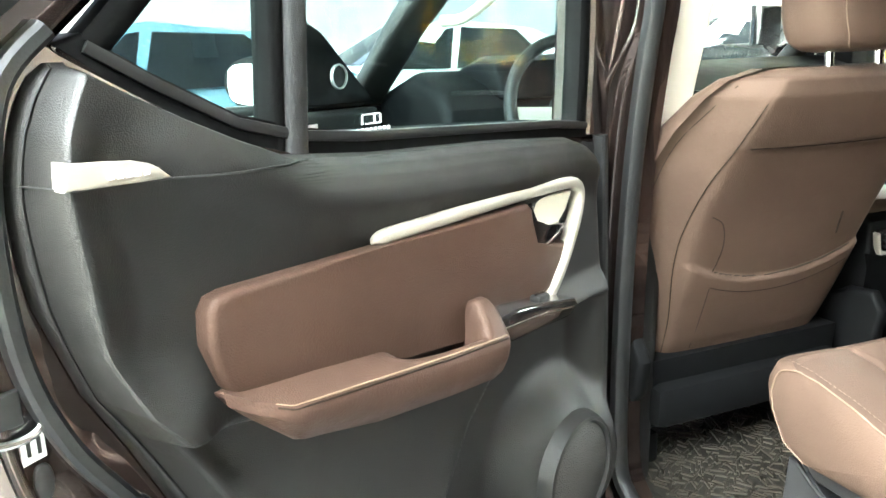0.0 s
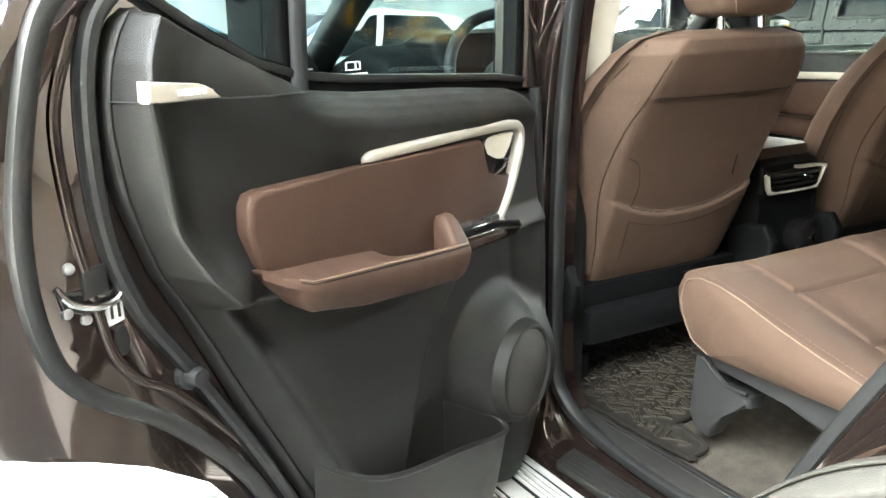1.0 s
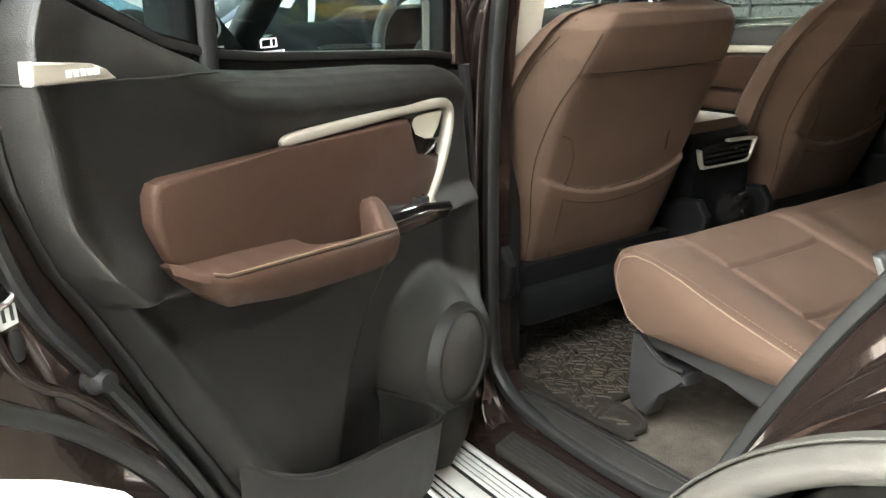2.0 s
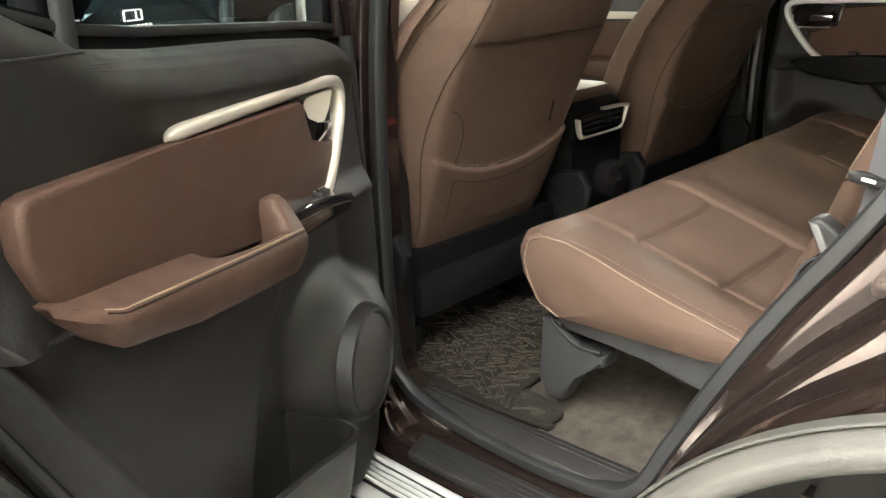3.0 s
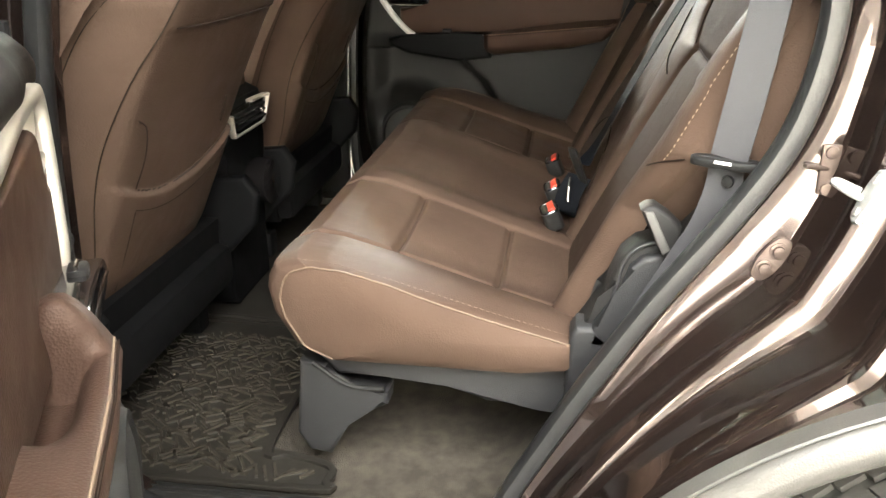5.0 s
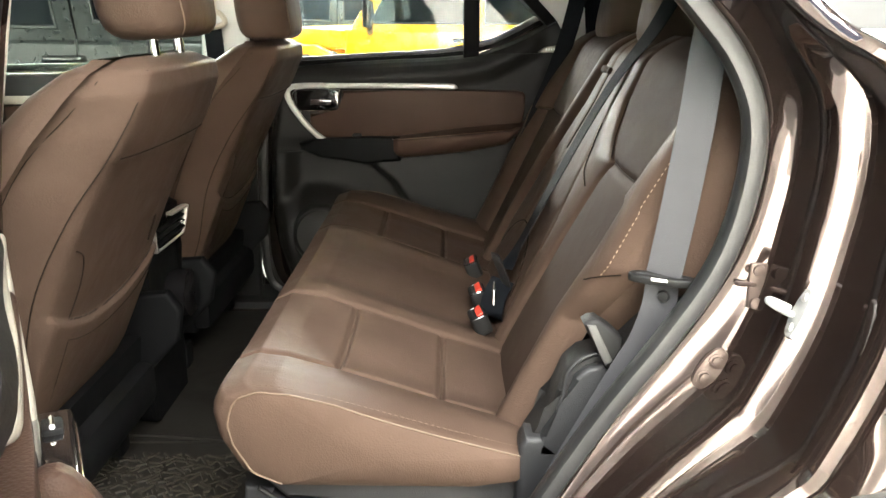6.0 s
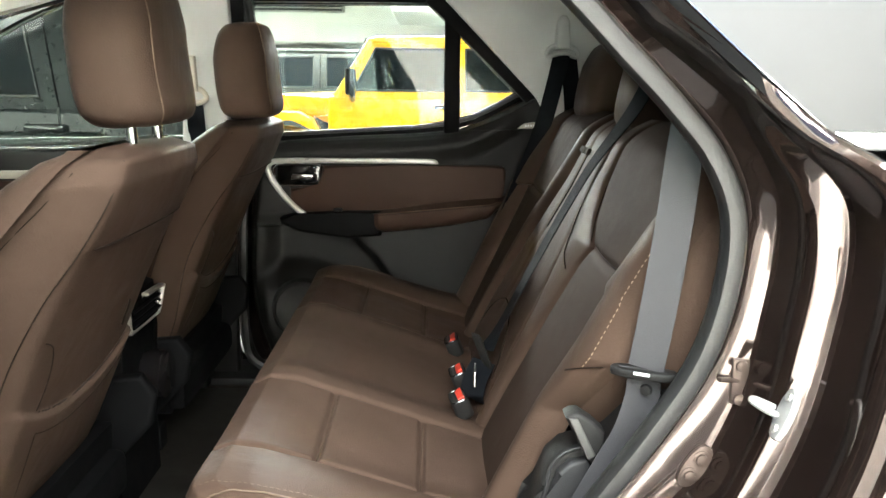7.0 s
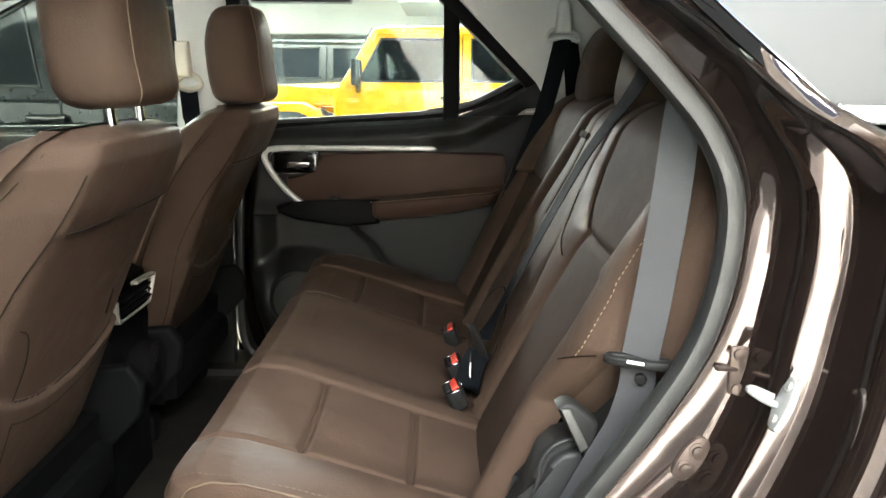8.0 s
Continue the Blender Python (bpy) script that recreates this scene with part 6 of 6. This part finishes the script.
def front_seat(x, label):
    t = thing("front_seat", label, "car seat", pose(x, 0, 0), "front seats")
    # backrest lofted from rings across its height: half width, rear face, front face
    Z = [0.80, 0.84, 0.92, 1.00, 1.10, 1.18, 1.24, 1.29, 1.315, 1.328]
    Wd = [0.236, 0.250, 0.264, 0.270, 0.275, 0.273, 0.260, 0.236, 0.210, 0.152]
    YR = [0.420, 0.408, 0.374, 0.340, 0.297, 0.258, 0.226, 0.204, 0.204, 0.228]
    YF = [0.53, 0.545, 0.545, 0.525, 0.485, 0.440, 0.395, 0.345, 0.310, 0.278]
    zs = np.linspace(0.80, 1.328, 120)
    rings = []
    for z in zs:
        hw, yr, yf = lin(Z, Wd, z), lin(Z, YR, z), lin(Z, YF, z)
        ring = []
        for k in range(160):
            th = 2 * math.pi * k / 160
            c, s = math.cos(th), math.sin(th)
            px = hw * math.copysign(abs(c) ** 0.55, c)
            f = math.copysign(abs(s) ** 0.55, s)
            mid, half = (yr + yf) / 2, (yf - yr) / 2
            py = mid + half * f
            if s < 0:
                # the back is dished, its sides come forward
                py += flank(abs(px) / hw) * abs(f) ** 0.6 * (1 - 0.45 * ss(1.2, 1.33, z))
                py += dish(px, z)
            ring.append((px, py, z))
        rings.append(ring)
    bk = part("backrest", loft(rings), LEATHER, t, "brown leather backrest", sharp=75)

    def rear(px, z, lift=0.001):
        hw, yr, yf = lin(Z, Wd, z), lin(Z, YR, z), lin(Z, YF, z)
        mid, half = (yr + yf) / 2, (yf - yr) / 2
        c = min(0.999, abs(px) / hw) ** (1 / 0.55)
        s = math.sqrt(max(0, 1 - c * c)) ** 0.55
        py = mid - half * s + flank(abs(px) / hw) * s ** 0.6 * (1 - 0.45 * ss(1.2, 1.33, z)) + dish(px, z)
        return (px, py - lift, z)
    # seams: two rising lines and a yoke across the shoulders
    for s in (-1, 1):
        seam([rear(s * u, z) for u, z in ((0.178, 0.83), (0.190, 0.905), (0.204, 1.00), (0.209, 1.07), (0.204, 1.15), (0.190, 1.213), (0.174, 1.272), (0.146, 1.316))], SEAMDARK, 0.0010, "seam", bk)
        seam([rear(s * u, z) for u, z in ((0.236, 0.90), (0.244, 1.00), (0.250, 1.08), (0.251, 1.16), (0.242, 1.22), (0.222, 1.27), (0.196, 1.306))], SEAMDARK, 0.0007, "side_seam", bk)
    seam([rear(u, 1.213 - 0.004 * math.cos(u * 8)) for u in np.linspace(-0.172, 0.172, 15)], SEAMDARK, 0.0009, "yoke_seam", bk)
    # map pocket flap and seams; a dark tube paints the mouth's shadow line
    us = np.linspace(-0.140, 0.172, 25)
    seam([rear(u, lip_z(u) + 0.003, -0.001) for u in us], SEAMDARK, 0.0026, "pocket_mouth_shade", bk, 2)
    seam([rear(u, lip_z(u) - 0.026, 0.0004) for u in us], SEAMDARK, 0.0006, "pocket_seam", bk, 2)
    seam([rear(u, z, 0.0006) for u, z in ((-0.138, 0.995), (-0.136, 1.03), (-0.143, 1.06), (-0.158, 1.086), (-0.180, 1.098))], SEAMDARK, 0.0009, "flap_seam", bk)
    seam([rear(u, z, 0.0004) for u, z in ((-0.140, 0.962), (-0.134, 0.90), (-0.128, 0.836))], SEAMDARK, 0.0007, "foot_seam", bk)
    seam([rear(u, z, 0.0008) for u, z in ((0.118, 1.034), (0.108, 1.077))], SEAMDARK, 0.0018, "slit", bk)
    # base, side cover, rails
    part("seat_cushion", prism([(0.46, 0.78), (0.46, 0.86), (0.55, 0.89), (0.80, 0.92), (0.92, 0.90), (0.94, 0.82), (0.90, 0.76)], lambda y, z, px: (px, y, z), -0.26, 0.26, 0.04, 4), LEATHER, t)
    # deeper black than the plastic, painting the shade of the footwell
    part("seat_frame", box((0, 0.62, 0.745), (0.44, 0.50, 0.08), 0.02), MATT_BLACK, t)
    part("back_foot", prism([(0.405, 0.70), (0.395, 0.83), (0.50, 0.83), (0.52, 0.70)], lambda y, z, px: (px, y, z), -0.225, 0.225, 0.012), MATT_BLACK, t, "black plastic foot of the backrest")
    for s in (-1, 1):
        part("side_cover", prism([(0.345, 0.80), (0.335, 0.86), (0.36, 0.895), (0.42, 0.89), (0.50, 0.84), (0.86, 0.82), (0.88, 0.74), (0.42, 0.72)], lambda y, z, px: (s * px, y, z), 0.262, 0.290, 0.010), MATT_BLACK, t, "black side cover")
        part("seat_rail", box((s * 0.19, 0.68, 0.640), (0.045, 0.50, 0.06), 0.008), MATT_BLACK, t)
    headrest(t, 0.020 * (1 if x < 0 else -1), 0.243, 1.348 if x < 0 else 1.328, 0.114, 0.062, 0.205, -4)
    return t


# ---------------------------------------------------------------- cabin furniture


def strap(pts, width, wide, thick=0.0016, steps=8, twist=None):
    """A flat band along pts; wide: the direction of its width, or one for each point."""
    P = smooth_path(pts, steps)
    W = wide if isinstance(wide[0], (tuple, list)) else [wide] * len(pts)
    WS = smooth_path(W, steps)
    bm = bmesh.new()
    rows = []
    for i, p in enumerate(P):
        tan = (P[min(i + 1, len(P) - 1)] - P[max(i - 1, 0)]).normalized()
        w = WS[i] - tan * WS[i].dot(tan)
        w.normalize()
        nrm = tan.cross(w) * thick / 2
        w = w * width / 2
        rows.append([bm.verts.new(p + a) for a in (w + nrm, w * 0.5 + nrm * 1.2, -w * 0.5 + nrm * 1.2, -w + nrm, -w - nrm, w - nrm)])
    for a, b in zip(rows, rows[1:]):
        for j in range(6):
            bm.faces.new((a[j], a[(j + 1) % 6], b[(j + 1) % 6], b[j]))
    bm.faces.new(rows[0]), bm.faces.new(rows[-1])
    return bm


def belts():
    at = lambda y, z, x: (x, y, z)
    # near belt: down the wing from the pillar, through the tongue, then folded to the floor anchor
    t = thing("seat_belt", "grey webbing seat belt hanging at the near door pillar", "seat belt")
    part("webbing", strap([(-0.630, -0.440, 1.42), (-0.637, -0.428, 1.357), (-0.643, -0.420, 1.276), (-0.645, -0.408, 1.175), (-0.645, -0.397, 1.098)], 0.040, [(0.62, 0.75, 0.0), (0.60, 0.78, 0.0), (0.48, 0.88, 0.0), (0.42, 0.90, 0), (0.45, 0.88, 0)]), BELT_GREY, t, "smooth grey webbing")
    part("lower_webbing", strap([(-0.645, -0.396, 1.094), (-0.644, -0.394, 1.060), (-0.640, -0.383, 1.018), (-0.636, -0.364, 0.975), (-0.632, -0.328, 0.900), (-0.628, -0.290, 0.82)], 0.038,
         [(0.45, 0.88, 0.0), (0.3, 0.93, 0.2), (0.05, 0.85, 0.5), (0.25, 0.8, 0.5), (0.35, 0.75, 0.5), (0.35, 0.75, 0.5)]), BELT_GREY, t)
    m = Matrix.Translation((-0.648, -0.394, 1.094)) @ Matrix.Rotation(radians(66), 4, "Z")
    tg = part("belt_tongue", sweep([m @ Vector((a, b, 0.0)) for a, b in oblong(0.033, 0.008, n=24, e=0.7)], oblong(0.005, 0.005), (0, 0, 1), True), PLASTIC, t, "black plastic belt tongue")
    part("tongue_label", box(m @ Vector((0.0, 0.0145, 0.003)), (0.018, 0.002, 0.003), rot=(0, 0, 62)), STICKER, tg)
    part("stop_button", lathe([(0.003, 0.004), (0.006, 0.0035), (0.007, 0.0)], 14, Matrix.Translation((-0.648, -0.398, 1.074)) @ Matrix.Rotation(radians(-28), 4, "Z") @ Matrix.Rotation(radians(-90), 4, "Y")), PLASTIC, tg)

    t = thing("seat_belt", "black centre seat belt with its tongue hanging over the backrest", "seat belt")
    part("webbing", strap([(-0.16, -0.60, 1.66), (-0.12, -0.555, 1.50), (-0.09, -0.505, 1.375), (-0.07, -0.43, 1.26), (-0.045, -0.34, 1.08), (-0.035, -0.285, 0.965), (-0.055, -0.258, 0.925)], 0.036,
         [(0.7, 0.7, 0), (0.75, 0.6, 0), (0.85, 0.45, 0), (1, 0.2, 0), (1, 0.15, 0), (1, 0.15, 0), (0.8, 0.6, 0)]), BELT_BLACK, t)
    tg = part("belt_tongue", prism([(-0.02, -0.03), (0.02, -0.03), (0.024, 0.02), (0.012, 0.03), (-0.012, 0.03), (-0.024, 0.02)], lambda a, b, d: (-0.060 + a * 0.8 + d, -0.250 + b * 0.4 + d, 0.925 + b), -0.008, 0.008, 0.004), PLASTIC, t)
    part("tongue_blade", sweep([Vector(v) for v in ((-0.078, -0.238, 0.905), (-0.100, -0.236, 0.895), (-0.105, -0.236, 0.872), (-0.084, -0.236, 0.880), (-0.090, -0.236, 0.893))], circle(0.003, 8), (0, 1, 0)), CHROME, tg, "steel tongue blade")
    part("loose_webbing", strap([(-0.062, -0.255, 0.905), (-0.085, -0.238, 0.880), (-0.100, -0.232, 0.850), (-0.085, -0.245, 0.838), (-0.07, -0.262, 0.85)], 0.046, (0.5, 0.8, 0.2)), BELT_BLACK, t)

    t = thing("seat_belt", "dark seat belt at the far pillar with a pale height adjuster", "seat belt")
    part("guide_loop", sweep(smooth_path([(0.628, -0.448, 1.478), (0.620, -0.485, 1.486), (0.628, -0.522, 1.476), (0.632, -0.518, 1.496), (0.630, -0.485, 1.506), (0.632, -0.454, 1.498)], 4, True), circle(0.006, 8), (1, 0, 0), True), TRIM_GREY, t, "pale belt guide")
    part("height_adjuster", prism([(-0.505, 1.495), (-0.500, 1.565), (-0.492, 1.578), (-0.478, 1.578), (-0.470, 1.565), (-0.466, 1.495)], at, 0.616, 0.660, 0.008), TRIM_GREY, t, "pale height adjuster")
    part("webbing", strap([(0.622, -0.482, 1.482), (0.610, -0.450, 1.345), (0.600, -0.415, 1.237), (0.598, -0.385, 1.160), (0.610, -0.300, 0.92)], 0.042, (0.3, 1, 0)), BELT_BLACK, t)
    part("return_webbing", strap([(0.636, -0.500, 1.482), (0.640, -0.515, 1.38), (0.650, -0.53, 1.2)], 0.042, (0.2, 1, 0)), BELT_BLACK, t)

    t = thing("seat_belt", "pale belt guide and dark webbing at the far front pillar", "seat belt")
    part("guide_loop", sweep(smooth_path([(0.652, 0.485, 1.365), (0.645, 0.455, 1.350), (0.652, 0.425, 1.362), (0.655, 0.44, 1.385), (0.655, 0.47, 1.385)], 4, True), circle(0.007, 8), (1, 0, 0), True), CREAM, t)
    part("height_adjuster", prism([(0.445, 1.38), (0.485, 1.38), (0.483, 1.47), (0.449, 1.47)], lambda y, z, x: (x, y, z), 0.635, 0.665, 0.008), CREAM, t, "cream height adjuster")
    part("webbing", strap([(0.650, 0.458, 1.355), (0.662, 0.455, 1.25), (0.668, 0.45, 1.0)], 0.047, (0.1, 1, 0)), BELT_BLACK, t)


def buckle(p, yaw, label):
    """A short buckle in its moulded surround; the button faces the door."""
    t = thing("belt_buckle", label, "belt buckle", pose(*p, -22, 0, yaw), "seat-belt buckles")
    part("buckle_body", prism(oblong(0.027, 0.016, n=24, e=0.4), lambda a, b, d: (a, b, d), -0.030, 0.006, 0.004), PLASTIC, t)
    part("buckle_lip", sweep([Vector((a, b, 0.005)) for a, b in oblong(0.025, 0.0145, n=28, e=0.45)], circle(0.0022, 6), (0, 0, 1), True), GLOSS, t)
    part("release_button", prism([(-0.020, -0.010), (0.020, -0.010), (0.020, 0.002), (-0.020, 0.002)], lambda a, b, d: (a, b, d + 0.25 * (0.002 - b)), 0.003, 0.0085, 0.0018), RED, t, "red release button")
    part("buckle_slot", box((0, 0.0075, 0.0065), (0.036, 0.004, 0.002)), RUBBER, t)


def floor_mat():
    t = thing("floor_mat", "black rubber floor mat moulded with crossing strokes", "floor mat")
    out = [(-0.632, 0.43), (-0.628, 0.095), (-0.612, 0.078), (-0.575, 0.082), (-0.555, 0.150), (-0.535, 0.185), (-0.20, 0.190), (-0.15, 0.22), (-0.15, 0.58), (-0.50, 0.60), (-0.61, 0.50)]
    part("mat_base", prism(out, lambda x, y, z: (x, y, z), 0.600, 0.606, 0.002), MAT_RUBBER, t)
    rim = smooth_path([(x, y, 0.608) for x, y in out], 4, True)
    part("mat_rim", sweep(rim, oblong(0.006, 0.004, n=8), (0, 0, 1), True), MAT_RUBBER, t, "raised mat rim")
    random.seed(4)
    bm = bmesh.new()
    y = 0.11
    while y < 0.56:
        x = -0.600
        while x < -0.19:
            if y > 0.20 or x < -0.585:
                a = random.choice((-62, -40, 28, 50, 75)) + random.uniform(-6, 6)
                box((x + random.uniform(-0.006, 0.006), y + random.uniform(-0.005, 0.005), 0.6075), (random.uniform(0.022, 0.038), 0.0042, 0.004), 0, bm=bm, rot=(0, 0, a))
            x += 0.0165
        y += 0.0145
    tagged(part("mat_relief", bm, MAT_STROKE, t, "raised crossing strokes"), kind="stuff")
    # plain mat in front of the far seats and over the tunnel
    t = thing("floor_mat", "plain black rubber mat over the floor tunnel", "floor mat")
    part("mat_base", sheet(lambda a, b: (-0.145 + 0.72 * a, 0.60 - 0.44 * b, 0.606 + 0.012 * math.exp(-((a - 0.2) / 0.12) ** 2)), 24, 10, 0.005), MAT_RUBBER, t)


def console():
    t = thing("centre_console", "black centre console with a bright-framed rear air vent", "console")
    part("console_body", prism([(0.405, 0.62), (0.410, 0.93), (0.395, 0.955), (0.398, 1.020), (0.43, 1.035), (0.80, 1.03), (1.15, 0.98), (1.3, 0.62)], lambda y, z, x: (x, y, z), -0.098, 0.098, 0.012), MATT_BLACK, t)
    part("armrest_lid", box((0.0, 0.60, 1.040), (0.18, 0.36, 0.04), 0.015), LEATHER, t)
    ring = [(-0.095, 1.000), (-0.080, 0.962), (-0.060, 0.957), (0.060, 0.957), (0.080, 0.962), (0.096, 1.000), (0.090, 1.008), (0.0, 1.012), (-0.090, 1.008)]
    fr = part("vent_frame", sweep(smooth_path([(x, 0.388 + 0.12 * (0.985 - z), z) for x, z in ring[:-1]], 5), oblong(0.0034, 0.007, n=10), (0, 1, 0)), SILVER, t, "bright vent frame")
    part("vent_recess", prism(ring, lambda x, z, y: (x * 0.96, y, 0.985 + (z - 0.985) * 0.92), 0.386, 0.392), GLOSS, fr)
    for k in range(3):
        part("vent_slat", box((0.0, 0.386, 0.972 + 0.012 * k), (0.15, 0.012, 0.003), rot=(20, 0, 0)), MATT_BLACK, fr)
    part("vent_tab", box((0.045, 0.380, 0.985), (0.008, 0.010, 0.008), 0.002), CHROME, fr)
    part("cup_holder", lathe([(0.035, -0.03), (0.048, 0.0), (0.048, 0.03), (0.04, 0.036)], 24, Matrix.Translation((0.045, 0.398, 0.84)) @ Matrix.Rotation(radians(90), 4, "X")), GLOSS, t, "round black rear socket cover")


def dashboard():
    t = thing("dashboard", "black dashboard with silver vent trims", "dashboard")
    part("dash_top", prism([(1.02, 1.02), (1.05, 1.22), (1.10, 1.265), (1.25, 1.30), (1.55, 1.22), (1.60, 1.0), (1.3, 0.9)], lambda y, z, x: (x, y, z), -0.70, 0.70, 0.03), MATT_BLACK, t)
    part("instrument_hood", prism([(1.05, 1.24), (1.08, 1.325), (1.18, 1.335), (1.34, 1.29), (1.2, 1.2)], lambda y, z, x: (x, y, z), -0.56, -0.20, 0.03), MATT_BLACK, t)
    part("centre_screen", prism([(0.05, 1.05), (0.24, 1.05), (0.24, 1.235), (0.05, 1.235)], lambda x, z, y: (x - 0.14, y - 0.1 * (1.2 - z), z), 1.005, 1.03, 0.008), SCREEN, t)
    for s in (-1, 1):
        part("screen_trim", sweep([Vector((s * 0.125, 0.985, 1.0)), Vector((s * 0.135, 1.01, 1.15)), Vector((s * 0.150, 1.04, 1.245))], oblong(0.012, 0.01), (0, -1, 0)), SILVER, t, "silver trim")
        part("vent", box((s * 0.60, 1.035, 1.14), (0.14, 0.02, 0.08), 0.012), GLOSS, t)
        part("vent_trim", tube([(s * 0.68, 1.02, 1.09), (s * 0.58, 1.018, 1.085), (s * 0.52, 1.02, 1.10), (s * 0.51, 1.02, 1.17)], 0.006), SILVER, t)
    part("lower_panel", box((-0.39, 1.12, 0.92), (0.55, 0.1, 0.2), 0.03), PLASTIC, t)


def steering_wheel():
    m = Matrix.Translation((-0.39, 0.95, 1.20)) @ Matrix.Rotation(radians(66), 4, "X")
    t = thing("steering_wheel", "black leather steering wheel", "steering wheel", m)
    ring = [Vector((0.188 * math.cos(2 * math.pi * k / 48), 0.188 * math.sin(2 * math.pi * k / 48), 0)) for k in range(48)]
    part("wheel_rim", sweep(ring, circle(0.0155, 10), (0, 0, 1), True), PLASTIC, t)
    part("hub", prism(oblong(0.085, 0.065, n=24, e=0.7), lambda a, b, d: (a, b, d), -0.02, 0.035, 0.015), PLASTIC, t)
    for a, b in (((0.06, 0.0), (0.18, 0.01)), ((-0.06, 0.0), (-0.18, 0.01)), ((0.0, -0.05), (0.0, -0.18))):
        part("spoke", sweep([Vector((*a, 0.008)), Vector((*b, 0.0))], oblong(0.020, 0.008), (0, 0, 1)), SILVER if a[0] else PLASTIC, t)
    part("column", sweep([Vector((0, 0.0, -0.02)), Vector((0, -0.02, -0.22))], circle(0.045, 14), (0, 1, 0)), PLASTIC, t)


garage()
outside()
car = car_shell()
rear_wheel(car)
side_step()
doors()
bench()
front_seat(-0.388, "driver's seat in brown leather, seen from behind")
front_seat(0.388, "front passenger seat in brown leather, seen from behind")
belts()
buckle((-0.152, -0.205, 0.866), 8, "seat-belt buckle with red button, standing in a sewn slot")
buckle((-0.040, -0.207, 0.874), 4, "seat-belt buckle with red button beside the centre belt")
buckle((0.200, -0.202, 0.860), 0, "small seat-belt buckle half sunk in the far seat")
floor_mat()
console()
dashboard()
steering_wheel()
